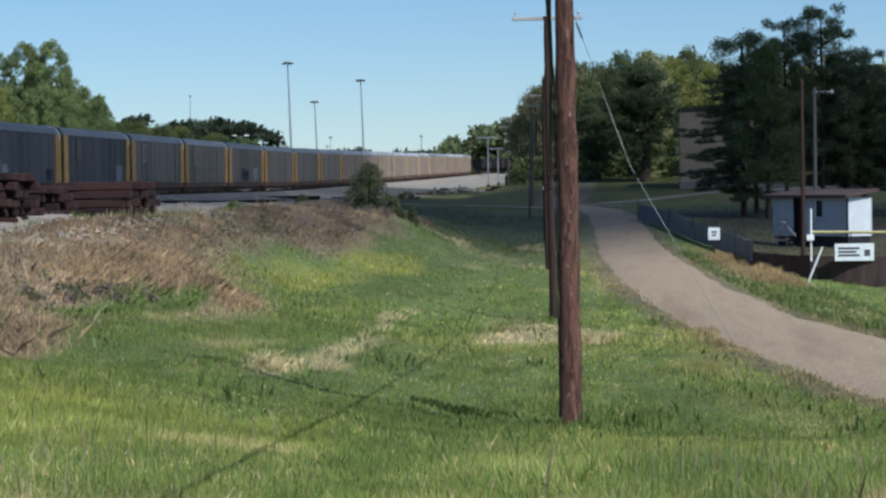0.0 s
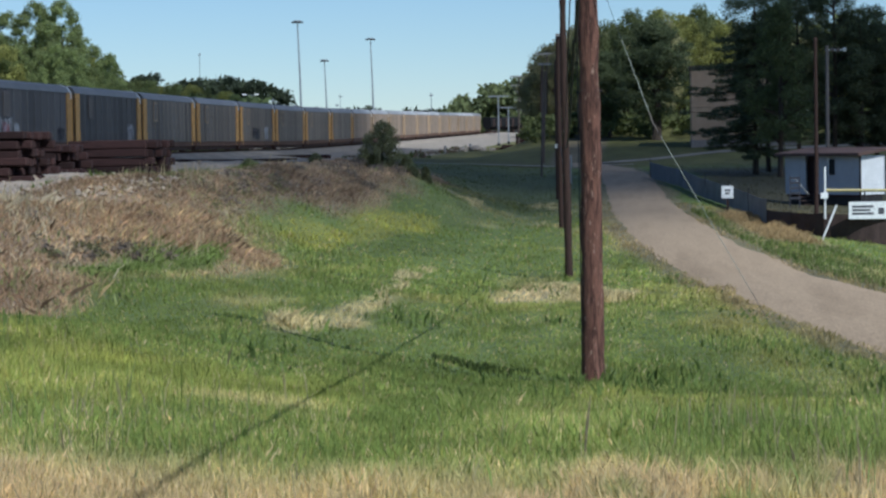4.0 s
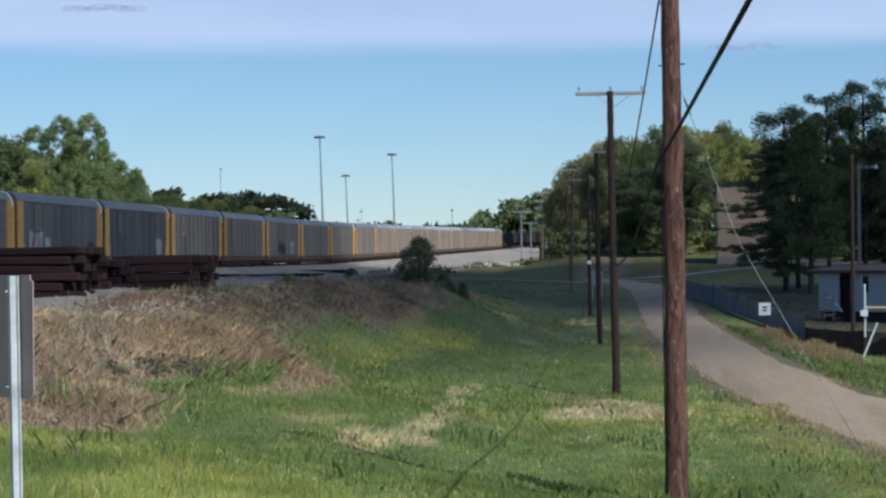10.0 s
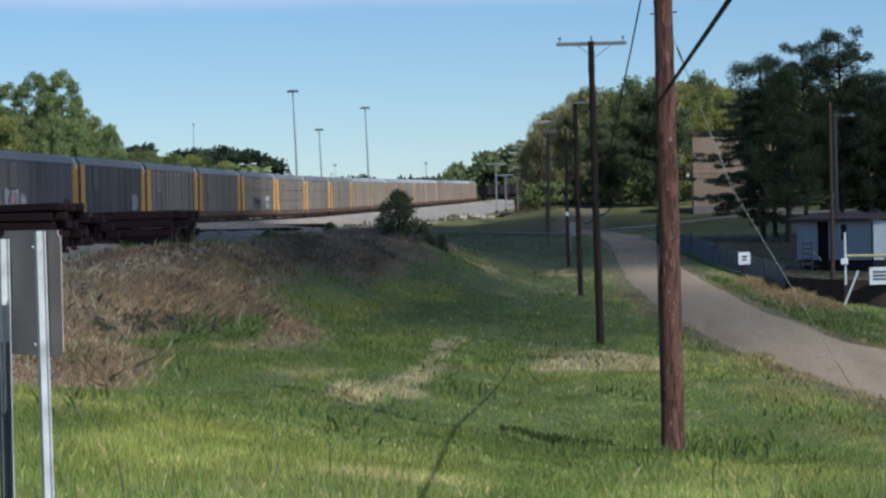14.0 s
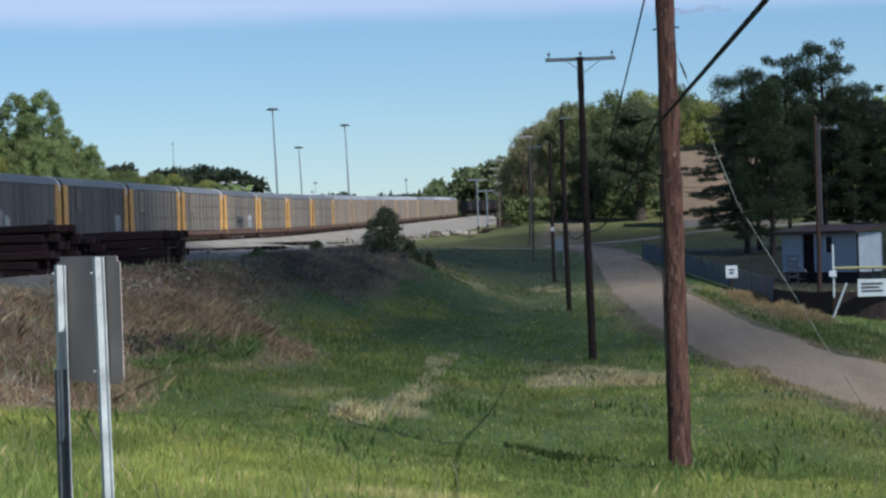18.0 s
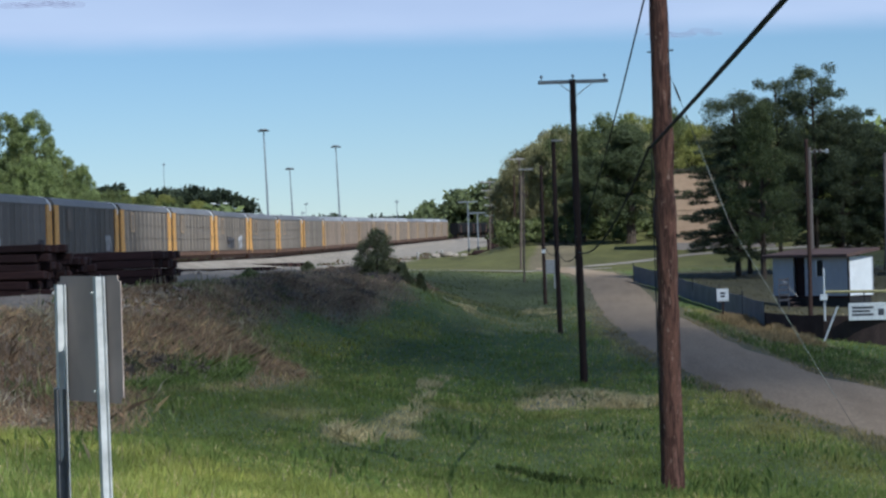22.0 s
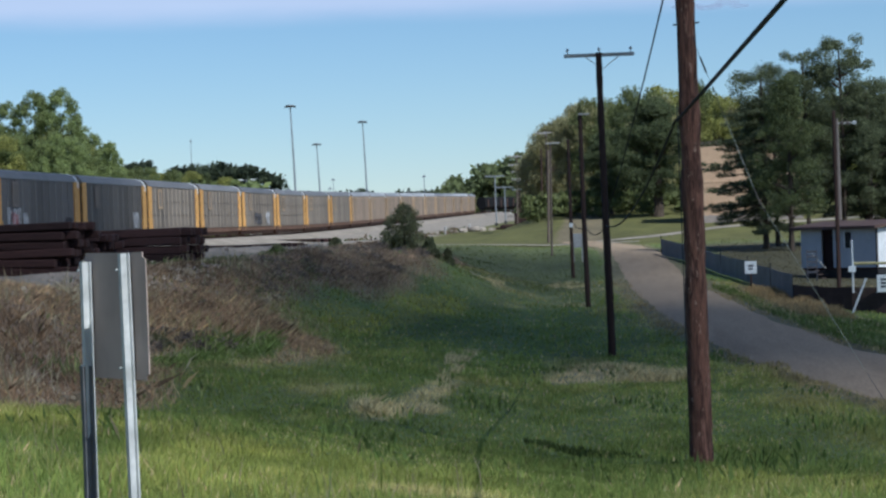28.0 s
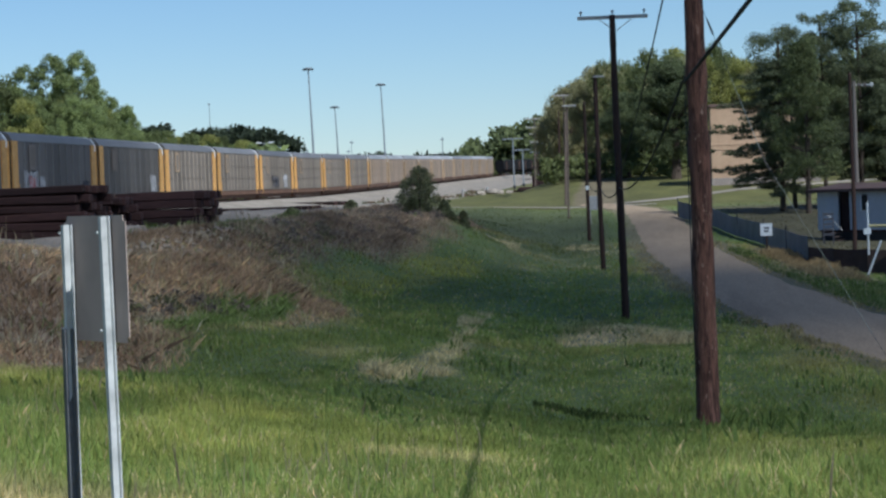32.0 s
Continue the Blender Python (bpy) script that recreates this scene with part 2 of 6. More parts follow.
M_insul = mat("glazed_insulator", [(0.35, 0.36, 0.36), (0.5, 0.5, 0.5)], 10.0, 60.0, 0.25, 0.0)

# ---- mesh helpers ----
def link(name, me, material, parent=None, label=""):
    ob = new(name, me)
    if material and not me.materials:
        me.materials.append(material)
    ob.parent = parent
    if label:
        ob["label"] = label
    return ob


def part(name, bm, material, parent=None, label="", smooth=False):
    me = bpy.data.meshes.new(name)
    bm.to_mesh(me)
    bm.free()
    if smooth:
        for p in me.polygons:
            p.use_smooth = True
    return link(name, me, material, parent, label)


def empty(name, m, label="", category="", group="", kind=""):
    ob = new(name)
    ob.matrix_basis = m
    return tagged(ob, label, category, group, kind)


def box(bm, x0, x1, y0, y1, z0, z1, bevel=0.0):
    r = bmesh.ops.create_cube(bm, size=1.0, matrix=Matrix.LocRotScale(((x0 + x1) / 2, (y0 + y1) / 2, (z0 + z1) / 2), None, (x1 - x0, y1 - y0, z1 - z0)))
    if bevel:
        es = list({e for v in r["verts"] for e in v.link_edges})
        bmesh.ops.bevel(bm, geom=es, offset=bevel, segments=1, affect="EDGES", clamp_overlap=True)
    return bm


def boxm(*a, bevel=0.0):
    return box(bmesh.new(), *a, bevel=bevel)


def tube(bm, pts, radii, sides=8, wob=0.0, rng=random):
    """A tapered tube along points."""
    rings = []
    for i, (p, r) in enumerate(zip(pts, radii)):
        p = Vector(p)
        d = (Vector(pts[min(i + 1, len(pts) - 1)]) - Vector(pts[max(i - 1, 0)])).normalized()
        q = d.to_track_quat("Z", "Y")
        rings.append([bm.verts.new(p + q @ Vector((math.cos(a), math.sin(a), 0)) * r * (1 + rng.uniform(-wob, wob)))
                      for a in (2 * math.pi * k / sides for k in range(sides))])
    for a, b in zip(rings, rings[1:]):
        for k in range(sides):
            bm.faces.new((a[k], a[(k + 1) % sides], b[(k + 1) % sides], b[k]))
    bm.faces.new(rings[0][::-1])
    bm.faces.new(rings[-1])
    return bm


def raw(name, verts, faces, material, colours=None, parent=None, smooth=False):
    me = bpy.data.meshes.new(name)
    me.from_pydata(np.asarray(verts, float).tolist() if not isinstance(verts, list) else verts, [], faces.tolist() if hasattr(faces, "tolist") else faces)
    if colours is not None:
        a = me.color_attributes.new("soil", "FLOAT_COLOR", "POINT")
        a.data.foreach_set("color", np.c_[colours, np.ones(len(colours))].astype(np.float32).ravel())
    if smooth:
        me.polygons.foreach_set("use_smooth", [True] * len(me.polygons))
    me.update()
    return link(name, me, material, parent)


# ---- the lie of the land ----
VALLEY_Y = [-3000, -60, 0, 11, 20, 36, 79, 113, 162, 198, 300, 420, 700, 4500]
VALLEY_Z = [-1.0, -1.0, -1.0, -1.15, -1.75, -2.9, -3.68, -3.32, -3.15, -2.25, -1.6, -0.9, 0.6, 4.0]


def track_z(y):
    d = np.clip(np.asarray(y, float) - 330, 0, 500)
    return 0.0078 * d * d / (d + 40)


def pole_x(y):
    return 2.1 - 0.0440 * np.clip(y, -40, 420)


def road_x(y):
    return np.interp(y, [-40, 0, 15, 30, 45, 58, 67, 77, 84, 97, 109, 136, 168, 195, 210, 228, 240, 262], [24, 15.4, 12.0, 9.1, 6.9, 6.0, 5.5, 4.7, 4.1, 3.0, 2.35, 1.3, 0.6, -0.2, -0.7, -1.8, -3.2, -6.2])


def toe_x(y):
    return np.interp(y, [-50, 0, 20, 40, 65, 85, 96, 120, 170, 240], [-20, -12, -9.5, -8.3, -8.2, -9.2, -9.3, -8.4, -12.5, -24])


def hgt(x, y):
    x, y = np.asarray(x, float), np.asarray(y, float)
    zc = np.interp(y, VALLEY_Y, VALLEY_Z)
    xv, xt = pole_x(y) - 1.6, toe_x(y)
    zt = np.interp(y, [-50, 20, 120, 220, 350], [-0.45, -0.4, -0.35, -1.15, -1.25]) + track_z(y)
    wide = np.interp(y, [80, 105, 121, 150, 200], [4.4, 6.5, 8.5, 10.0, 12.0])
    xt = xt + wide - 4.4
    rise = 0.17 * np.clip(xv - np.maximum(x, xt), 0, 9) * np.interp(y, [0, 30, 200, 260], [0.3, 1, 1, 0.2])
    low = zc + rise
    s = np.clip((xt - x) / wide, 0, 1)
    z = low + (np.maximum(zt, low) - low) * (s * s * (3 - 2 * s) * 0.5 + 0.5 * s)
    z = z - 0.13 * np.clip(x - road_x(y) - 3.2, 0, 6) * np.clip((190 - y) / 60, 0, 1) * np.clip((y - 20) / 40, 0, 1)
    z = z + np.clip((y - 255) / 90, 0, 1) * np.clip((x + 14) / 30, 0, 1) * 0.7
    z = z + np.interp(y, [262, 285, 312, 350, 420, 700], [0, 0.85, 1.65, 3.4, 3.4, 0.5]) * np.clip((x + 20) / 9, 0, 1)
    z = z + 0.42 * np.exp(-((x + 9.9) / 1.7) ** 2 - ((y - 123) / 12) ** 2)
    far = np.clip((np.abs(x + 20) - 90) / 300, 0, 1)
    return z * (1 - far) + far * np.interp(y, [0, 600, 4500], [-1, 1, 6])


def lump(x, y, s, seed=0.0):
    """Smooth value noise in -1..1, drawn out along the valley."""
    x, y = np.asarray(x, float) / (2.2 * s), np.asarray(y, float) / (11.0 * s)
    u, v = 0.8 * x - 0.6 * y + seed * 17.3, 0.6 * x + 0.8 * y - seed * 9.1
    i, j = np.floor(u), np.floor(v)
    fu, fv = u - i, v - j
    fu, fv = fu * fu * (3 - 2 * fu), fv * fv * (3 - 2 * fv)

    def knot(p, q):
        h = np.sin(p * 127.1 + q * 311.7) * 43758.5453
        return h - np.floor(h)
    n = (knot(i, j) * (1 - fu) + knot(i + 1, j) * fu) * (1 - fv) + (knot(i, j + 1) * (1 - fu) + knot(i + 1, j + 1) * fu) * fv
    return np.clip(2.6 * n - 1.3, -1, 1)


GRASS, DRY, STRAW, BRUSH, GRAVEL, MUSTARD, LAWN, DEEP, YELLOW = (np.array(c) for c in (
    (0.155, 0.2, 0.055), (0.30, 0.265, 0.095), (0.50, 0.415, 0.25), (0.325, 0.24, 0.165), (0.29, 0.242, 0.19), (0.36, 0.335, 0.07), (0.122, 0.117, 0.034), (0.105, 0.142, 0.036), (0.33, 0.32, 0.08)))


def soft_step(a, b, v):
    t = np.clip((v - a) / (b - a), 0, 1)
    return t * t * (3 - 2 * t)


def patch(x, y, cx, cy, rx, ry, seed):
    d = np.hypot((x - cx) / rx, (y - cy) / ry) + 0.35 * lump(x, y, 0.8, seed) + 0.2 * lump(x, y, 0.3, seed + 3)
    return 1 - soft_step(0.6, 1.15, d)


def brush_edge(y):
    return np.interp(y, [24, 33, 40, 44, 47, 52, 58, 62, 68, 79, 88, 101, 115, 130, 160], [-6.7, -6.8, -7.1, -8.1, -8.8, -8.7, -8.2, -8.4, -9.3, -10.4, -10.6, -10.2, -9.4, -9.6, -12.1])


def brush_weight(x, y):
    e = 0.8 * lump(x, y, 1.9, 4) + 0.5 * lump(x, y, 0.6, 9)
    return soft_step(-0.8, 1.1, brush_edge(y) - x + e) * soft_step(24, 34, y + 3 * e) * (1 - soft_step(140, 190, y))


def gravel_weight(x, y):
    e = 0.8 * lump(x, y, 2.0, 2) + 0.4 * lump(x, y, 0.6, 6)
    return soft_step(-0.5, 0.7, toe_x(y) - 4.2 - 0.8 * (1 - soft_step(70, 90, y)) - x + e) * (1 - soft_step(0, 1, np.abs(x + 45) - 41 + e * 3))


def soil(x, y):
    def over(c, w, k):
        return c + (k - c) * w[..., None]
    x, y = np.asarray(x, float), np.asarray(y, float)
    c = np.broadcast_to(GRASS, (*x.shape, 3)).copy()
    c = over(c, soft_step(-0.6, 0.7, lump(x, y, 4.2, 41) + 0.4 * lump(x, y, 1.3, 42)) * 0.5, DEEP)
    c = over(c, soft_step(0.0, 0.9, lump(x, y, 2.6, 1) * 0.7 + lump(x, y, 0.7, 5) * 0.5) * 0.8, DRY)
    c = over(c, soft_step(220, 250, y), LAWN)
    broken = soft_step(-0.5, 0.5, lump(x, y, 0.5, 51) + 0.7 * lump(x, y, 0.21, 52))
    for cx, cy, rx, ry, w in ((-4.5, 42.5, 0.5, 1.6, 0.95), (-4.1, 45.2, 0.35, 1.5, 0.7), (-4.35, 53, 0.35, 6.0, 0.7), (-5.3, 38.6, 0.3, 0.9, 0.6), (-6.2, 49, 0.8, 3.0, 0.35),
                              (-1.6, 66.2, 0.75, 2.6, 0.95), (-0.8, 69.0, 0.6, 2.0, 0.6), (-0.6, 62.8, 0.8, 1.8, 0.8), (0.3, 63.6, 0.7, 1.6, 0.8), (-2.2, 74, 0.9, 4.0, 0.3), (0.1, 66.3, 1.0, 2.0, 0.9), (-0.6, 70.0, 1.0, 2.0, 0.7), (-2.05, 21.3, 0.5, 0.7, 0.5), (-5.6, 118, 2.2, 8, 0.3), (-3.2, 117, 1.0, 5, 0.5), (-2.5, 135, 1.0, 6, 0.5), (-7.4, 128.5, 1.2, 4.0, 0.8), (-3.9, 146, 0.9, 6.0, 0.7)):
        c = over(c, patch(x, y, cx, cy, rx * 1.25, ry * 1.25, cy) * w * (0.2 + 0.65 * broken), STRAW)
    c = over(c, patch(x, y, -3.0, 23.5, 2.3, 5.0, 17) * 0.26, YELLOW)
    c = over(c, patch(x, y, -6.3, 27, 2.0, 4.0, 18) * 0.4, YELLOW)
    c = over(c, patch(x, y, 2.2, 27, 1.6, 5.0, 19) * 0.3, YELLOW)
    for cx, cy, rx, ry in ((-9.5, 84.5, 1.3, 6.5), (-8.7, 94, 1.3, 9.0), (-7.9, 101, 0.9, 7.0)):
        c = over(c, patch(x, y, cx, cy, rx, ry, 11) * 0.44, MUSTARD)
    c = over(c, (1 - soft_step(12.8, 16.4, y + 1.2 * lump(x, y, 0.6, 2))) * (0.1 + 0.85 * soft_step(-0.3, 0.6, 0.8 * lump(x, y, 0.9, 57) + 0.6 * lump(x, y, 0.3, 58) + 0.5 * lump(x, y, 0.1, 59))) * 0.9, STRAW * np.array((0.74, 0.72, 0.74)))
    w = np.clip(1.6 - np.abs(x - road_x(y) - 3.6), 0, 1) * soft_step(60, 95, y) * (1 - soft_step(150, 180, y))
    c = over(c, w * soft_step(-0.5, 0.6, lump(x, y, 1.5, 12)) * 0.8, STRAW * 0.7)
    c = over(c, soft_step(2.9, 3.6, x - road_x(y)) * (1 - soft_step(5.2, 6.4, x - road_x(y))) * soft_step(98, 106, y) * (1 - soft_step(128, 136, y)), STRAW * 0.9)
    # Dry brown ground behind the fence; its shade is partly in the colour.
    c = over(c, soft_step(4.6, 6.5, x - road_x(y)) * soft_step(108, 118, y) * (1 - soft_step(215, 245, y)) * 0.92, np.array((0.095, 0.078, 0.045)))
    # Far valley grass darkened: part of the cloud shade sits in its colour.
    c = over(c, soft_step(105, 150, y) * (1 - soft_step(222, 242, y)) * (1 - soft_step(-3, 0, x - road_x(y) + 2)) * 0.8, np.array((0.096, 0.104, 0.042)))
    c = over(c, (1 - soft_step(2.35, 2.95, np.abs(x - road_x(y)) + 0.25 * lump(x, y, 0.5, 44))) * 0.7, np.array((0.21, 0.16, 0.105)))
    b = brush_weight(x, y)
    c = over(c, b, BRUSH * 1.05)
    # Far brush soil darker and greyer; part of the bank's shade is painted in.
    c = over(c, b * soft_step(66, 100, y) * 0.6, np.array((0.19, 0.155, 0.13)))
    c = over(c, b * patch(x, y, -8.9, 51.5, 0.9, 6.5, 13) * 0.8, GRASS)
    c = over(c, b * soft_step(0.2, 0.8, lump(x, y, 1.7, 21)) * 0.5 * (1 - 0.8 * soft_step(60, 90, y)), STRAW * 0.75)
    g = gravel_weight(x, y)
    c = over(c, g, GRAVEL)
    c = over(c, g * soft_step(-0.3, 0.7, lump(x, y, 5.0, 88) + 0.7 * lump(x, y, 1.6, 89)) * 0.6 * (1 - soft_step(330, 380, y)), np.array((0.155, 0.135, 0.115)))
    c = over(c, g * soft_step(0.3, 0.9, lump(x, y, 3.0, 87) + 0.5 * lump(x, y, 1.1, 86)) * 0.5 * soft_step(140, 200, y), np.array((0.44, 0.385, 0.31)))
    return c


def axis(*spans):
    out = []
    for a, b, step in spans:
        out += list(np.arange(a, b, step))
    return np.array(out)


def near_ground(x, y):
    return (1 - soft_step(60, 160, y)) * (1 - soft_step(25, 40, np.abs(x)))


def bumps(x, y):
    """Small unevenness of the ground near the lane."""
    return near_ground(x, y) * (0.035 * lump(x, y, 0.9, 3) + 0.02 * lump(x, y, 0.35, 8)) + brush_weight(x, y) * (0.16 * lump(x, y, 0.8, 5) + 0.08 * lump(x, y, 0.3, 7))


def build_ground():
    gx = axis((-3200, -400, 280), (-400, -100, 30), (-100, -50, 4), (-50, -18, 1.0), (-18, 14, 0.4), (14, 40, 1.5), (40, 160, 12), (160, 400, 40), (400, 3300, 290))
    gy = axis((-600, -20, 60), (-20, 8, 3), (8, 60, 0.45), (60, 130, 0.8), (130, 260, 2), (260, 760, 8), (760, 4600, 160))
    X, Y = np.meshgrid(gx, gy)
    Z = hgt(X, Y)
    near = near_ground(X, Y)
    Z = Z + bumps(X, Y)
    nx, ny = len(gx), len(gy)
    i = np.arange(nx * ny).reshape(ny, nx)
    faces = np.stack([i[:-1, :-1], i[:-1, 1:], i[1:, 1:], i[1:, :-1]], -1).reshape(-1, 4)
    # Soil of the near turf, under the blades, is up to a quarter darker.
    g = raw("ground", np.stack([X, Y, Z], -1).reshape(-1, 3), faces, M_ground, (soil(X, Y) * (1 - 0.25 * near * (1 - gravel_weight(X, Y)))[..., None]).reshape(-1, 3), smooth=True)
    tagged(g, "mown spring grass and dry brush valley beside the railway", "ground", kind="structure")


def strip(name, ys, centre, half, lift, material, label, cols=7, edge=0.25):
    ys = np.asarray(ys, float)
    k = np.linspace(-1, 1, cols)
    xc = centre(ys)
    X = xc[:, None] + k[None] * (half + 0.12 * lump(ys, ys * 0.3, 1.7, 3)[:, None] * (np.abs(k) > 0.9))
    Y = np.repeat(ys[:, None], cols, 1)
    Z = hgt(X, Y) + lift * (1 - np.abs(k[None]) ** 6) - 0.03 * (np.abs(k[None]) > 0.99)
    i = np.arange(X.size).reshape(X.shape)
    f = np.stack([i[:-1, :-1], i[:-1, 1:], i[1:, 1:], i[1:, :-1]], -1).reshape(-1, 4)
    ob = raw(name, np.stack([X, Y, Z], -1).reshape(-1, 3), f, material, smooth=True)
    return tagged(ob, label, name.split("_")[-1], kind="structure")


build_ground()
strip("road", np.arange(-20, 262, 1.0), road_x, 2.02, 0.09, M_road, "narrow worn brown-grey asphalt lane between grass verges")

# ---- utility poles and lines ----
def gz(x, y):
    return float(hgt(x, y))


def wire_pts(a, b, sag, n=14):
    a, b = Vector(a), Vector(b)
    return [a.lerp(b, i / n) - Vector((0, 0, sag * 4 * (i / n) * (1 - i / n))) for i in range(n + 1)]


def cable(name, a, b, sag, r, material, label):
    ob = part(name, tube(bmesh.new(), wire_pts(a, b, sag), [r] * 15, 6), material)
    return tagged(ob, label, "cable")


def crossarm(parent, z, x0, x1, material=M_arm, pins=(0.05, 0.5, 0.95), thick=0.055):
    arm = part("crossarm", boxm(x0, x1, -0.2, -0.2 + 2 * thick, z - thick, z + thick, bevel=0.012), material, parent, "weathered pale crossarm")
    w = x1 - x0
    for p in pins:
        bm = bmesh.new()
        tube(bm, [(x0 + p * w, -0.145, z + thick), (x0 + p * w, -0.145, z + thick + 0.07), (x0 + p * w, -0.145, z + thick + 0.08),
                  (x0 + p * w, -0.145, z + thick + 0.13), (x0 + p * w, -0.145, z + thick + 0.17)], [0.016, 0.016, 0.04, 0.045, 0.02], 8)
        part("insulator", bm, M_insul, arm, "grey glazed pin insulator")
    for s in (-1, 1):
        bm = tube(bmesh.new(), [(s * w * 0.24, -0.21, z - thick), (s * 0.02, -0.17, z - 0.42)], [0.014, 0.014], 5)
        part("brace", bm, M_steel, parent)
    return arm


def utility_pole(x, y, top, r0, r1, lean=(0.0, 0.0), material=M_pole, seed=0, label="tall dark brown wooden utility pole standing in grass", sink=0.3):
    """lean: how far the top stands off the foot in x and y."""
    rng = random.Random(seed)
    z0 = gz(x, y)
    e = empty("utility_pole", pose(x, y, z0), label, "utility pole", "utility poles along the lane")
    n = 44
    pts, rad = [], []
    for i in range(n + 1):
        s = i / n
        w = 0.035 * math.sin(3.1 * s + seed) * s
        pts.append((lean[0] * s + w, lean[1] * s + w * 0.5, -sink + (top - z0 + sink) * s))
        rad.append(r0 + (r1 - r0) * s + rng.uniform(-0.008, 0.008) * (r0 / 0.15))
    part("shaft", tube(bmesh.new(), pts, rad, 14, 0.045, rng), material, e, smooth=True)
    return e, z0


def build_poles():
    e, z0 = utility_pole(0.62, 35.6, 7.2, 0.163, 0.114, (-0.035, -0.5), seed=1)
    crossarm(e, 7.2 - z0 - 0.35, -1.1, 0.9)
    bm = tube(bmesh.new(), [(-0.16, -0.12, 4.06 - z0), (-0.06, -0.12, 4.06 - z0)], [0.02, 0.03], 8)
    part("spool_insulator", bm, M_insul, e)
    for z in (3.2, 1.95, 1.2):
        bm = bmesh.new()
        tube(bm, [(-0.19, -0.15, z - z0), (0.17, -0.15, z - z0 + 0.02)], [0.012, 0.012], 6)
        part("through_bolt", bm, M_dark, e)
    part("pale_band", tube(bmesh.new(), [(-0.005, -0.2, 1.2 - z0), (-0.006, -0.205, 1.25 - z0)], [0.134, 0.134], 14, 0.05), M_oldpole, e, "pale scuffed ring")
    part("ground_wire", tube(bmesh.new(), [(-0.15, -0.05, 0), (-0.16, -0.1, 2.2), (-0.17, -0.2, 5.0)], [0.008] * 3, 5), M_wire, e)
    specs = [(-1.04, 78.8, 5.61, 0.125, 0.095, (-0.09, -0.2), M_tarpole), (-2.41, 113.2, 5.22, 0.12, 0.095, (-0.1, 0), M_tarpole),
             (-4.26, 161.8, 5.56, 0.12, 0.09, (-0.08, 0), M_tarpole), (-6.76, 198.0, 6.5, 0.085, 0.065, (0.15, 0), M_brownpole)]
    for i, (x, y, top, r0, r1, lean, m) in enumerate(specs):
        e, z0 = utility_pole(x, y, top, r0, r1, lean, m, seed=i + 3)
        if i == 0:
            crossarm(e, top - z0 - 0.07, -1.15, 0.98)
        elif i == 1:
            part("top_arm", boxm(-0.16, 0.34, -0.2, -0.1, top - z0 - 0.12, top - z0 - 0.04, bevel=0.01), M_arm, e, "short pale arm")
        elif i == 2:
            part("marker_plate", boxm(-0.13, 0.09, -0.15, -0.13, 3.2, 3.45), M_white, e, "small white plate")
        else:
            part("top_arm", boxm(-0.2, 0.9, -0.18, -0.06, top - z0 - 0.16, top - z0 - 0.04, bevel=0.01), M_arm, e, "short pale arm")
    far = [(-12.3, 330, 9.6, 0), (-12.1, 345, 12.3, 1.2), (-17.4, 400, 8.8, 1.1), (-19.6, 420, 11.2, 1.2), (-15.5, 372, 9.2, 1.1),
           (-9.2, 262, 7.6, 0), (-21.5, 470, 9.6, 1.2), (-24.0, 560, 9.2, 1.2)]
    for i, (x, y, top, arm) in enumerate(far):
        e, z0 = utility_pole(x, y, top, 0.14, 0.1, (0.25, 0), M_brownpole if i % 2 else M_tarpole, seed=i + 20,
                             label="distant weathered utility pole with crossarm beside the lane")
        if arm:
            crossarm(e, top - z0 - 0.2, -arm, arm, thick=0.08)
            if i in (3, 6):
                crossarm(e, top - z0 - 1.6, -arm, arm, thick=0.08)
    for x, y, top, w in ((-26.3, 480, 8.8, 1.9), (-26.6, 520, 7.2, 1.7), (-27.3, 600, 7.6, 1.7)):
        z0 = gz(x, y)
        e = empty("signal_mast", pose(x, y, z0), "pale grey steel signal mast with a flat top arm", "signal mast", "signal masts")
        part("mast", tube(bmesh.new(), [(0, 0, -0.2), (0, 0, top - z0)], [0.14, 0.11], 8), M_tower, e)
        part("top_arm", boxm(-w, w, -0.15, 0.15, top - z0, top - z0 + 0.22, bevel=0.03), M_tower, e)
        part("base_box", boxm(-0.25, 0.25, -0.25, 0.25, -0.2, 0.6, bevel=0.04), M_dark, e)
    # the pole behind the viewer that carries the near spans
    e, z0 = utility_pole(1.92, -11.0, 7.6, 0.15, 0.11, seed=40)
    crossarm(e, 7.6 - z0 - 0.3, -1.1, 1.0)
    cable("communication_cable", (0.445, 35.05, 1.89), (1.84, -11.0, 2.56), 0.02, 0.022, M_cable, "thick black cable slung from the near wooden pole")
    cable("communication_cable", (0.42, 35.05, 1.90), (-1.1, 78.65, 0.36), 0.5, 0.02, M_cable, "black cable sagging between two wooden poles")
    cable("communication_cable", (-1.1, 78.65, 0.36), (-2.42, 113.1, 0.27), 0.35, 0.02, M_cable, "black cable sagging between two wooden poles")
    cable("communication_cable", (-2.42, 113.1, 0.27), (-4.26, 161.7, 0.6), 0.35, 0.02, M_cable, "black cable sagging between two wooden poles")
    cable("power_wire", (0.45, 35.0, 4.06), (-1.14, 78.6, 0.55), 0.25, 0.013, M_cable, "thin grey wire slung between wooden poles")
    cable("power_wire", (0.45, 35.0, 4.06), (1.8, -11.0, 6.6), 0.3, 0.009, M_cable, "thin grey wire slung from the near wooden pole")
    # guy
    g = empty("guy_wire", pose(0.66, 35.2, 3.05), "steel guy wire with a pale sleeve anchored in the verge", "guy wire")
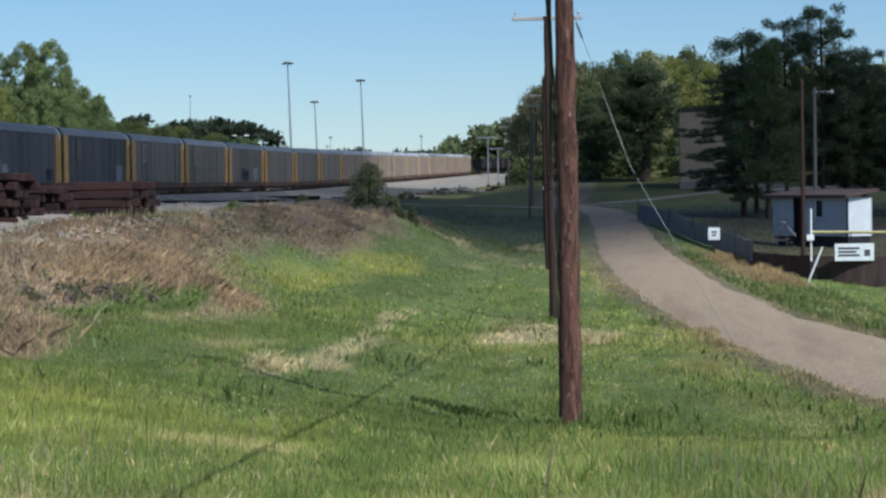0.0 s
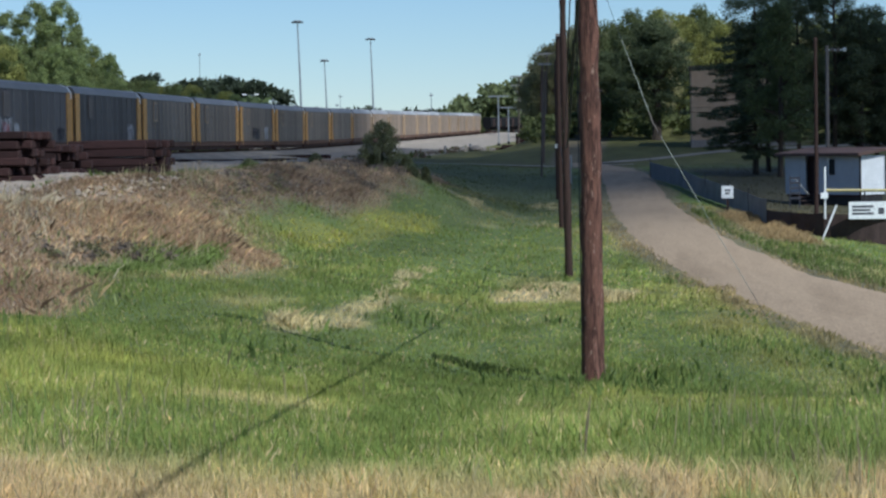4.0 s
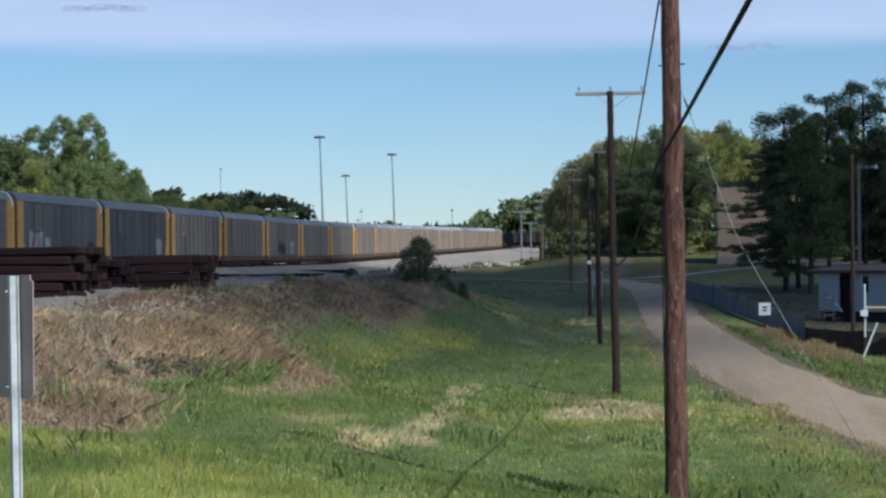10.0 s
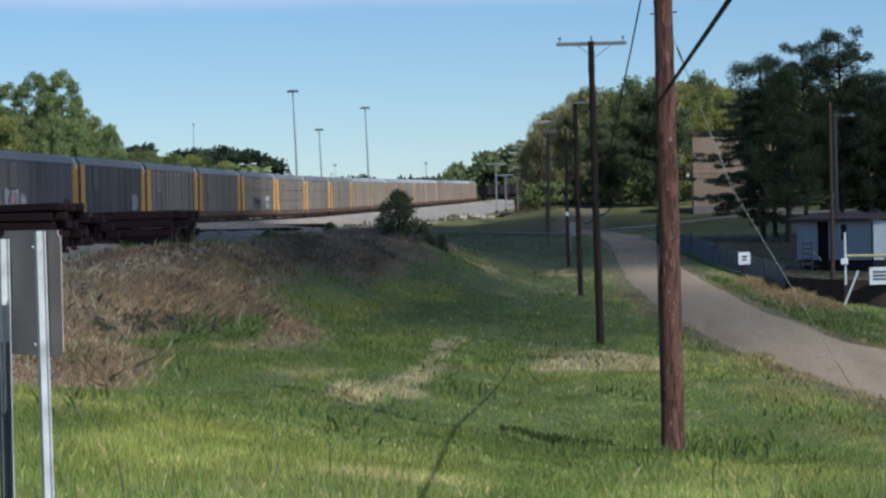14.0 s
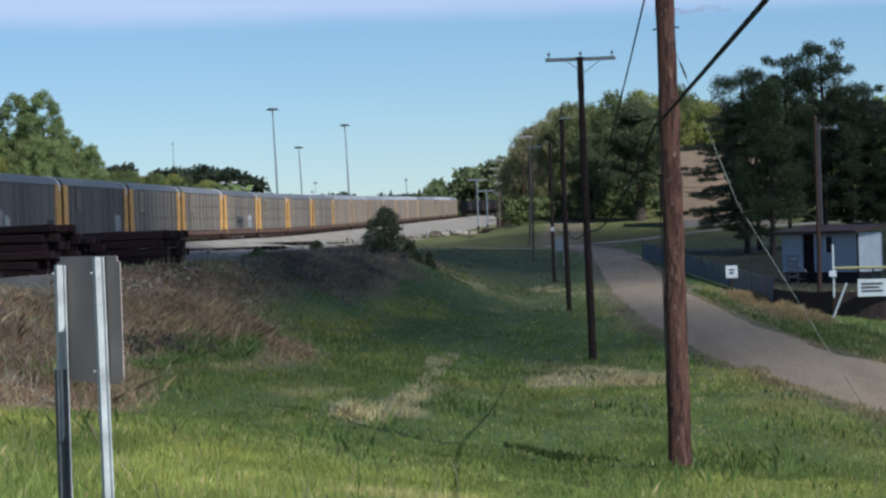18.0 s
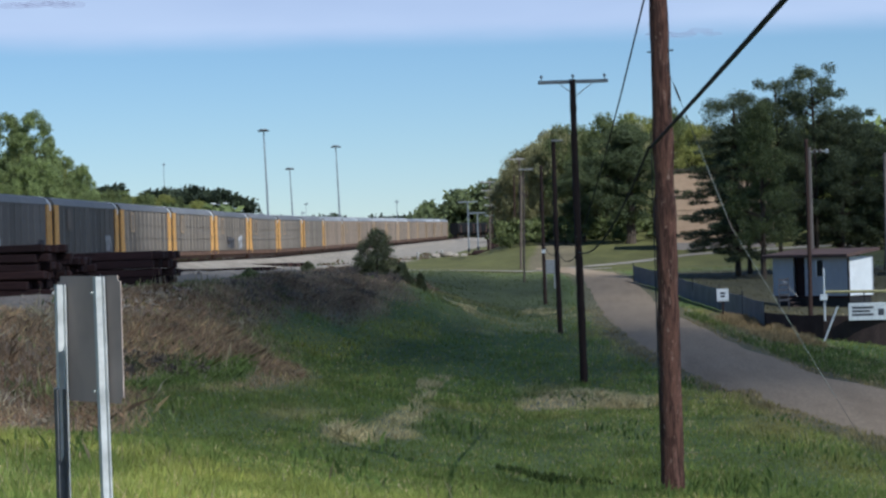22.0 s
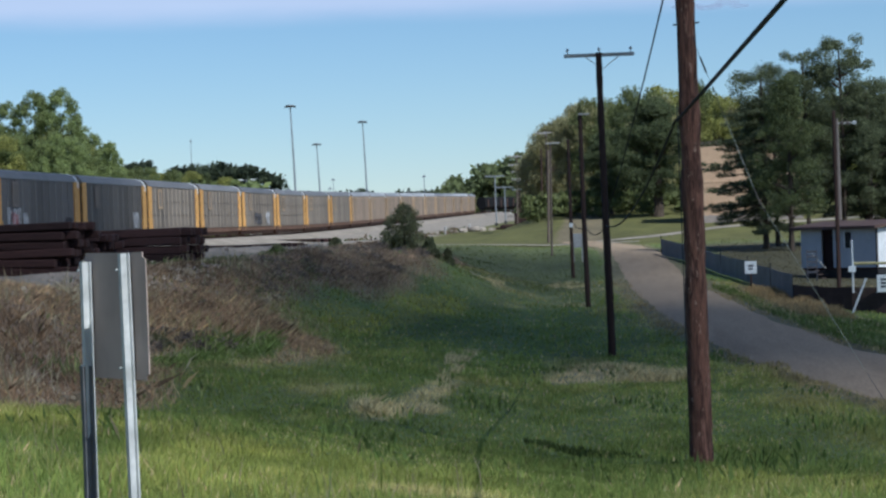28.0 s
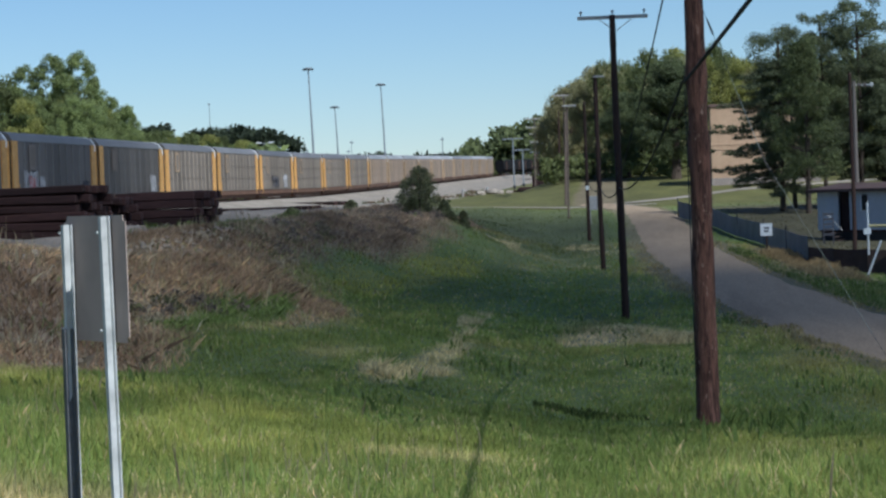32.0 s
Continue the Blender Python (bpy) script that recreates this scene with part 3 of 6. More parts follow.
    a, k, b = Vector((0, 0, 0)), Vector((0.82, -0.4, -2.28)), Vector((2.9, -1.2, -5.97))
    part("strand", tube(bmesh.new(), [a, k, b], [0.0035] * 3, 5), M_wire, g)
    part("strain_insulator", tube(bmesh.new(), [a.lerp(k, f) for f in (0.14, 0.16, 0.22, 0.24)], [0.008, 0.014, 0.014, 0.008], 8), M_dark, g)
    part("upper_sleeve", tube(bmesh.new(), [a.lerp(k, 0.5), a.lerp(k, 0.8), a.lerp(k, 0.97)], [0.0045, 0.006, 0.005], 7), M_guy, g, "pale plastic guy sleeve")
    part("grip", tube(bmesh.new(), [a.lerp(k, 0.93), k, k.lerp(b, 0.03)], [0.006, 0.009, 0.006], 7), M_oldpole, g)
    part("sleeve", tube(bmesh.new(), [k.lerp(b, 0.05), k.lerp(b, 0.4), k.lerp(b, 0.62)], [0.0045, 0.004, 0.0035], 7), M_guy, g, "pale plastic guy sleeve")


# ---- railway ----
CAR = 28.5
TX = -46.6


def build_track():
    ys = np.concatenate([np.arange(60, 340, 6.0), np.arange(340, 900, 12.0)])
    prof = [(-6.2, -0.95), (-4.0, -0.75), (-2.3, -0.2), (2.3, -0.2), (4.2, -0.75), (7.5, -1.25)]
    V = [(TX + dx, y, float(track_z(y)) + dz + (0.04 * math.sin(y * 1.7 + dx) if abs(dx) > 3 else 0)) for y in ys for dx, dz in prof]
    n = len(prof)
    F = [(i * n + j, i * n + j + 1, (i + 1) * n + j + 1, (i + 1) * n + j) for i in range(len(ys) - 1) for j in range(n - 1)]
    tagged(raw("ballast_bed", V, F, M_ballast), "pale crushed stone ballast under the railway track", "ballast", kind="structure")
    # yard gravel apron climbing towards the far ballast
    ys = np.arange(230, 760, 10.0)
    V, F = [], []
    for y in ys:
        t = float(track_z(y))
        w = float(np.interp(y, [230, 300, 420, 760], [3.0, 12.0, 15.0, 12.0]))
        for k in range(6):
            s = k / 5
            x = TX + 4.0 + w * s
            V.append((x, y, max(gz(x, y) - 0.05 * (k == 5) + 0.06, t - 0.72 - 0.9 * s) if k else t - 0.7))
    F = [(i * 6 + j, i * 6 + j + 1, (i + 1) * 6 + j + 1, (i + 1) * 6 + j) for i in range(len(ys) - 1) for j in range(5)]
    tagged(raw("gravel_apron", V, F, M_ballast), "bright crushed stone bank sloping up to the track", "gravel", kind="structure")
    trk = empty("track", pose(0, 0, 0), "railway track of rusty rails on timber ties", "track", kind="structure")
    for dx in (-0.75, 0.75):
        bm = bmesh.new()
        pr = [(-0.07, -0.17), (-0.012, -0.14), (-0.012, -0.05), (-0.036, -0.04), (-0.036, 0), (0.036, 0), (0.036, -0.04), (0.012, -0.05), (0.012, -0.14), (0.07, -0.17)]
        rings = [[bm.verts.new((TX + dx + a, y, float(track_z(y)) + b)) for a, b in pr] for y in np.arange(60, 900, 20.0)]
        for a, b in zip(rings, rings[1:]):
            for k in range(10):
                bm.faces.new((a[k], a[(k + 1) % 10], b[(k + 1) % 10], b[k]))
        part("rail", bm, M_rust, trk)
    me = None
    for i in range(280):
        y = 118 + i * 0.6
        if me is None:
            bm = boxm(-1.3, 1.3, -0.12, 0.12, -0.18, 0.0, bevel=0.015)
            me = bpy.data.meshes.new("tie")
            bm.to_mesh(me)
            bm.free()
        ob = link("tie", me, M_tie, trk)
        ob.matrix_basis = pose(TX + 0.02 * math.sin(i * 2.3), y, float(track_z(y)) - 0.165, 0, 0, 0.7 * math.sin(i * 1.7))


def profile_solid(bm, prof, y0, y1):
    a = [bm.verts.new((x, y0, z)) for x, z in prof]
    b = [bm.verts.new((x, y1, z)) for x, z in prof]
    n = len(prof)
    for k in range(n):
        bm.faces.new((a[k], b[k], b[(k + 1) % n], a[(k + 1) % n]))
    bm.faces.new(a[::-1])
    bm.faces.new(b)
    return bm


def wheelset(parent, y):
    w = part("wheelset", tube(bmesh.new(), [(-0.8, y, 0.42), (0.8, y, 0.42)], [0.08, 0.08], 8), M_dark, parent)
    for s in (-1, 1):
        bm = tube(bmesh.new(), [(s * 0.69, y, 0.42), (s * 0.715, y, 0.42), (s * 0.715, y, 0.42), (s * 0.82, y, 0.42)], [0.445, 0.445, 0.42, 0.41], 16)
        part("wheel", bm, M_rust, w)


def rack_car(kind, side_mat, detail=True):
    """A covered bi-level rack car; origin on the rail tops at its middle, y along the car."""
    e = empty("rack_car", pose(0, 0, 0), "", "rail car", "rack cars of the standing train")
    M_end = M_tanpost if kind == 3 else M_yellow
    h, E = 13.55, 1.55
    part("sill", boxm(-1.45, 1.45, -h, h, 0.5, 1.06, bevel=0.03), M_sill, e, "rusty dark side sill")
    part("underframe", boxm(-1.2, 1.2, -h + 0.4, h - 0.4, 0.1, 0.6, bevel=0.04), M_sill, e)
    roof = [(-1.52, 4.93), (-1.5, 5.02), (-1.22, 5.42), (-0.7, 5.62), (0, 5.68), (0.7, 5.62), (1.22, 5.42), (1.5, 5.02), (1.52, 4.93)]
    part("roof", profile_solid(bmesh.new(), roof, -h + 0.42, h - 0.42), M_paleroof if kind == 3 else M_roof, e, "galvanised curved roof")
    for s in (-1, 1):
        cap = [(x * 1.012, z + 0.015) for x, z in roof]
        y0, y1 = (h - 0.42, h - 0.02) if s > 0 else (-h + 0.02, -h + 0.42)
        hood = profile_solid(bmesh.new(), cap, y0, y1)
        if s > 0:
            for x in (-1.53, 1.53):
                box(hood, x - 0.04, x + 0.04, y0 + 0.05, y1 - 0.05, 4.45, 4.94)
        part("roof_cap", hood, M_white if s > 0 else M_roof, e, "white roof end cap" if s > 0 else "grey roof end cap")
        door = bmesh.new()
        a, b = (h - 0.22, h) if s > 0 else (-h, -h + 0.22)
        box(door, -1.40, -0.03, a, b, 1.08, 4.92, bevel=0.02)
        box(door, 0.03, 1.31, a, b, 1.08, 4.92, bevel=0.02)
        part("end_door", door, M_end, e, "painted folding end doors")
        # Dark strip stands for the shaded gap between two cars.
        part("end_frame", boxm(1.31, 1.43, min(a, b) + 0.02, max(a, b) - 0.02, 1.0, 4.92), M_dark, e)
        for x in (-1.5, 1.5):
            ya, yb = (h - E, h - 0.02) if s > 0 else (-h + 0.02, -h + E)
            post = bmesh.new()
            box(post, x - 0.055, x + 0.055, ya, ya + 0.16, 1.0, 4.96)
            box(post, x - 0.055, x + 0.055, yb - 0.2, yb, 1.0, 4.96)
            box(post, x - 0.035, x + 0.035, ya, yb, 1.02, 4.94)
            part("end_post", post, M_end, e, "painted end post")
    part("far_side", boxm(-1.5, -1.43, -h + E, h - E, 1.02, 4.95), side_mat, e)
    # corrugated side panels between ribs, near side
    n = 11
    w = (2 * h - 2 * E) / n
    me = bpy.data.meshes.new("side_panel")
    bm = bmesh.new()
    for r in range(3):
        z0 = 1.06 + r * 1.29
        k = 6
        vs = []
        for i in range(k * 2 + 1):
            y = -w / 2 + 0.07 + (w - 0.14) * i / (2 * k)
            x = 1.46 + (0.01 if i % 2 else 0.0)
            vs.append((bm.verts.new((x, y, z0)), bm.verts.new((x, y, z0 + 1.25))))
        for a, b in zip(vs, vs[1:]):
            bm.faces.new((a[0], b[0], b[1], a[1]))
    box(bm, 1.40, 1.44, -w / 2, w / 2, 1.0, 4.96)
    bm.to_mesh(me)
    bm.free()
    mr = bpy.data.meshes.new("rib")
    bm = boxm(1.43, 1.515, -0.05, 0.05, 1.0, 4.96, bevel=0.012)
    bm.to_mesh(mr)
    bm.free()
    for i in range(n):
        y = -h + E + w * (i + 0.5)
        link("side_panel", me, side_mat, e).location = (0, y, 0)
        if i:
            link("rib", mr, M_roof if kind < 2 else M_rib, e).location = (0, y - w / 2, 0)
    for z in ((1.02, 4.92) if kind < 2 else (1.02, 2.3, 3.6, 4.92)):
        part("side_rail", boxm(1.44, 1.5, -h + E, h - E, z - 0.035, z + 0.035), side_mat, e)
    for s in (-1, 1):
        t = part("truck", boxm(-1.1, 1.1, s * 9.9 - 1.3, s * 9.9 + 1.3, 0.36, 0.68, bevel=0.08), M_dark, e)
        for o in (-0.89, 0.89):
            wheelset(t, s * 9.9 + o)
        part("coupler", boxm(-0.14, 0.14, s * (h + 0.35) - 0.36, s * (h + 0.35) + 0.36, 0.72, 0.98, bevel=0.03), M_dark, e)
        part("ladder", tube(bmesh.new(), [(1.54, s * (h - E - 0.2), 0.6), (1.54, s * (h - E - 0.2), 1.9)], [0.025, 0.025], 5), M_end, e)
    part("centre_beam", boxm(-0.4, 0.4, -h, h, 0.5, 0.74), M_sill, e)
    panel = bmesh.new()
    for y0, y1, z0, z1 in ((-8.6, -8.42, 2.9, 4.72), (-6.98, -6.8, 2.9, 4.72), (-8.42, -6.98, 4.54, 4.72), (-8.42, -6.98, 2.9, 3.08)):
        box(panel, 1.52, 1.56, y0, y1, z0, z1)
    p = part("reporting_panel", panel, M_oldpole if kind < 2 else M_tanpost, e, "pale outlined panel")
    part("panel_face", boxm(1.515, 1.54, -8.42, -6.98, 3.08, 4.54), M_car[2], p)
    return e


def graffiti(car, marks):
    """Sprayed strokes on the near side: y, z, width, height, material."""
    for y, z, w, hh, m in marks:
        rng = random.Random(int(y * 10 + w * 7))
        n = int(2 + w * 1.5)
        for k in range(n):
            a, s = y - w / 2 + w * (k + 0.5) / n, w / n
            way = rng.choice(((-0.5, 1, -0.15, 0, 0.2, 0.8, 0.5, 0), (-0.4, 0, -0.35, 1, 0.35, 0.9, 0.3, 0.1), (0.45, 0.95, -0.4, 0.7, 0.4, 0.35, -0.35, 0.0), (-0.45, 0.5, 0.0, 1, 0.45, 0.45, 0.0, 0.0)))
            pts = [(1.578, a + way[i] * s + rng.uniform(-0.05, 0.05), z + hh * (way[i + 1] + rng.uniform(-0.08, 0.08))) for i in (0, 2, 4, 6)]
            part("sprayed_stroke", tube(bmesh.new(), pts, [0.03, 0.038, 0.038, 0.025], 5), m, car, "faded sprayed paint stroke")


def build_train():
    kinds = [rack_car(i, m) for i, m in enumerate(M_car)]
    order = {-4: 0, -3: 0, -2: 0, -1: 1, 0: 2, 1: 2, 2: 2, 3: 2, 4: 2, 5: 2, **{k: 3 for k in range(6, 17)}}
    words = ["blue-grey ribbed covered rack car with yellow ends on track", "dark grey ribbed covered rack car with yellow ends on track",
             "warm grey ribbed covered rack car with yellow ends on track", "rust-tan ribbed covered rack car with tan ends on track"]
    used, cars = set(), {}
    # cars run from gap k to gap k + 1; gap 0 lies at y = 235
    for k in range(-5, 17):
        y = 235 + CAR * (k + 0.5)
        t0, t1 = float(track_z(y - 10)), float(track_z(y + 10))
        m = pose(TX, y, (t0 + t1) / 2, math.degrees(math.atan2(t1 - t0, 20)), 0, 0)
        i = order.get(k, 0)
        if i in used:
            c = copy_thing(kinds[i], m)
        else:
            c = kinds[i]
            c.matrix_basis = m
            used.add(i)
        tagged(c, words[i])
        cars[k] = c
    for k, marks in ((-1, [(8.5, 1.2, 2.6, 1.3, M_spray)]), (-2, [(-8.4, 1.15, 4.2, 1.7, M_spray), (-8.0, 1.2, 2.0, 1.2, M_red), (-4.9, 1.2, 1.6, 1.2, M_spray), (9.5, 1.2, 2.2, 0.9, M_ink)]),
                     (-3, [(-8.0, 1.2, 3.2, 0.6, M_spray), (-1.5, 1.2, 2.2, 0.5, M_spray), (5.5, 1.2, 2.2, 0.4, M_spray)]),
                     (2, [(-2.0, 1.2, 5.0, 1.4, M_ink), (6.0, 1.2, 3.0, 1.5, M_spray)])):
        graffiti(cars[k], marks)
    # dark hopper cars beyond the rack cars
    for x, y, turn in ((-40.2, 741, -34), (-28.6, 754, -44), (-16.0, 764, -52)):
        z = float(track_z(y))
        e = empty("hopper_car", pose(x, y, z, 0, 0, turn), "dark hopper rail car standing beyond the rack cars", "rail car", "hopper cars")
        prof = [(-0.5, 0.9), (-1.5, 1.9), (-1.5, 4.1), (-1.1, 4.5), (1.1, 4.5), (1.5, 4.1), (1.5, 1.9), (0.5, 0.9)]
        part("body", profile_solid(bmesh.new(), prof, -7.4, 7.4), M_cable, e)
        for k in range(5):
            part("rib", boxm(1.46, 1.58, -6 + k * 3 - 0.08, -6 + k * 3 + 0.08, 1.6, 4.1), M_sill, e)
        for s in (-1, 1):
            t = part("truck", boxm(-1.1, 1.1, s * 5.4 - 1.2, s * 5.4 + 1.2, 0.3, 0.75, bevel=0.06), M_dark, e)
            wheelset(t, s * 5.4 + 0.85)
            wheelset(t, s * 5.4 - 0.85)


def build_timber():
    rng = random.Random(5)
    me = {}
    def timber(parent, x, y, z, length, yaw, th=0.27):
        key = round(length, 1), round(th, 2)
        if key not in me:
            bm = boxm(-th * 0.55, th * 0.55, -length / 2, length / 2, 0, th, bevel=0.025)
            me[key] = bpy.data.meshes.new("timber")
            bm.to_mesh(me[key])
            bm.free()
        ob = link("timber", me[key], M_tie, parent)
        ob.matrix_basis = pose(x, y, z, rng.uniform(-0.9, 0.9), rng.uniform(-2, 2), yaw + rng.uniform(-2.6, 2.6))
    # cribs of 2.6 m ties, every other layer turned: centre x, y, long layers, yaw
    for cx, cy, layers, yaw in ((-16.5, 86.3, 3.35, 84), (-18.2, 80.5, 3, 87), (-16.3, 67.6, 4, 82), (-18.9, 65.0, 4, 85), (-16.8, 56.2, 3, 86), (-19.8, 57.0, 3, 83),
                                (-21.6, 66.5, 4, 84), (-21.2, 82.0, 3, 86), (-24.2, 70.0, 4, 85), (-24.4, 84.0, 3, 83)):
        e = empty("tie_stack", pose(cx, cy, gz(cx, cy)), "stack of dark weathered railroad ties laid crosswise", "tie stack", "tie stacks on the bank")
        d = Matrix.Rotation(radians(yaw), 3, "Z") @ Vector((0, 1, 0))
        nrm = Vector((-d.y, d.x, 0))
        z, rows = -0.03, 6 if layers > 3.5 else 4
        step = layers * 0.347 / rows
        for layer in range(rows * 2):
            long_way = layer % 2 == 1
            u, v, turn, count = (d, nrm, yaw, 10) if long_way else (nrm, d, yaw + 90, 3)
            for k in range(count):
                o = v * ((k - (count - 1) / 2) * 2.3 / count) + u * rng.uniform(-0.34, 0.34)
                timber(e, o.x, o.y, z + rng.uniform(-0.014, 0.014), (2.7 + rng.choice((0, 0, 0.3))) if long_way else 1.9, turn, rng.choice((0.9, 0.95, 1.0)) * (step - 0.02) if long_way else 0.03)
            z += step - 0.02 if long_way else 0.02
    # low row of rails and timber lying by the track
    e = empty("timber_row", pose(-36.5, 232, gz(-36.5, 232)), "low row of dark timbers lying on gravel beside the track", "timber stack")
    for k in range(5):
        timber(e, (k - 2) * 0.35, rng.uniform(-1, 1), 0.0, 14.0, 62, 0.4)
    e = empty("timber_row", pose(-21.3, 420, gz(-21.3, 420)), "low heap of dark timbers lying on the grass", "timber stack")
    for k in range(9):
        timber(e, rng.uniform(-0.9, 0.9), rng.uniform(-0.8, 0.8), 0.25 * (k // 4), 2.6, 90 + rng.uniform(-25, 25), 0.3)
    e = empty("tie_stack", pose(-19.2, 421, gz(-19.2, 421)), "tall stack of dark brown ties beside the poles", "tie stack", "tie stacks on the bank")
    for k in range(8):
        for o in (-0.7, -0.2, 0.3, 0.75):
            timber(e, *((o, 0) if k % 2 else (0, o)), k * 0.29, 1.8, 0 if k % 2 else 90, 0.29)
    e = empty("timber_row", pose(-39.6, 300, gz(-39.6, 300)), "low row of dark timbers lying on gravel beside the track", "timber stack")
    for k in range(4):
        timber(e, (k - 2) * 0.5, 0, 0.0, 12.0, 40, 0.5)


build_poles()
build_track()
build_train()
build_timber()


# ---- roadside things ----
def text_bars(parent, x0, x1, z0, z1, y, rows, material):
    for r in range(rows):
        zz = z1 - (r + 0.5) * (z1 - z0) / rows
        hh = (z1 - z0) / rows * 0.3
        part("printed_bar", boxm(x0, x1 - 0.15 * (x1 - x0) * (r % 2), y - 0.004, y, zz - hh, zz + hh), material, parent)


def build_near_sign():
    a, b = Vector((-2.525, 10.92, 0)), Vector((-2.175, 10.50, 0))
    d = (b - a).normalized()
    yaw = math.degrees(math.atan2(d.y, d.x))
    L = (b - a).length
    z0 = gz(-2.3, 10.7)
    e = empty("road_sign", pose(a.x, a.y, z0, 0, 0, yaw), "bare grey back of a metal sign on two steel posts", "road sign")
    p0, p1 = 0.02 - z0, 0.545 - z0
    bm = boxm(0, L, 0.035, 0.039, p0, p1)
    vert = [ed for ed in bm.edges if abs(ed.verts[0].co.z - ed.verts[1].co.z) < 1e-5 and abs(ed.verts[0].co.x - ed.verts[1].co.x) < 1e-5]
    bmesh.ops.bevel(bm, geom=vert, offset=0.025, segments=3, affect="EDGES")
    part("panel", bm, M_panel, e, "dull bare aluminium sign back")
    for s, tilt in ((0.06, -0.012), (0.40, 0.03)):
        bm = bmesh.new()
        pr = [(-0.028, 0.028), (-0.028, 0.022), (-0.013, 0.02), (-0.012, -0.006), (0.012, -0.006), (0.013, 0.02), (0.028, 0.022), (0.028, 0.028), (0.008, 0.028), (0.007, 0.0), (-0.007, 0.0), (-0.008, 0.028)]
        lo = [bm.verts.new((s + tilt + x, y, -0.15)) for x, y in pr]
        hi = [bm.verts.new((s + x, y, p1 - (0.035 if s < 0.2 else 0.004))) for x, y in pr]
        for k in range(len(pr)):
            bm.faces.new((lo[k], lo[(k + 1) % len(pr)], hi[(k + 1) % len(pr)], hi[k]))
        post = part("post", bm, M_steel, e, "galvanised U-channel post")
        if s < 0.2:
            bm = bmesh.new()
            top = p0 + 0.05
            lo = [bm.verts.new((s + tilt + x * 1.12, y - 0.012, -0.15)) for x, y in pr]
            hi = [bm.verts.new((s + tilt * 0.5 + x * 1.12, y - 0.012, top)) for x, y in pr]
            for k in range(len(pr)):
                bm.faces.new((lo[k], lo[(k + 1) % len(pr)], hi[(k + 1) % len(pr)], hi[k]))
            part("base_post", bm, M_steeldark, e, "dark lapped base post")
        for z in (p1 - 0.07, p0 + 0.05):
            part("bolt", tube(bmesh.new(), [(s - 0.02, -0.012, z), (s - 0.02, 0.0, z)], [0.006, 0.006], 6), M_steel, post)


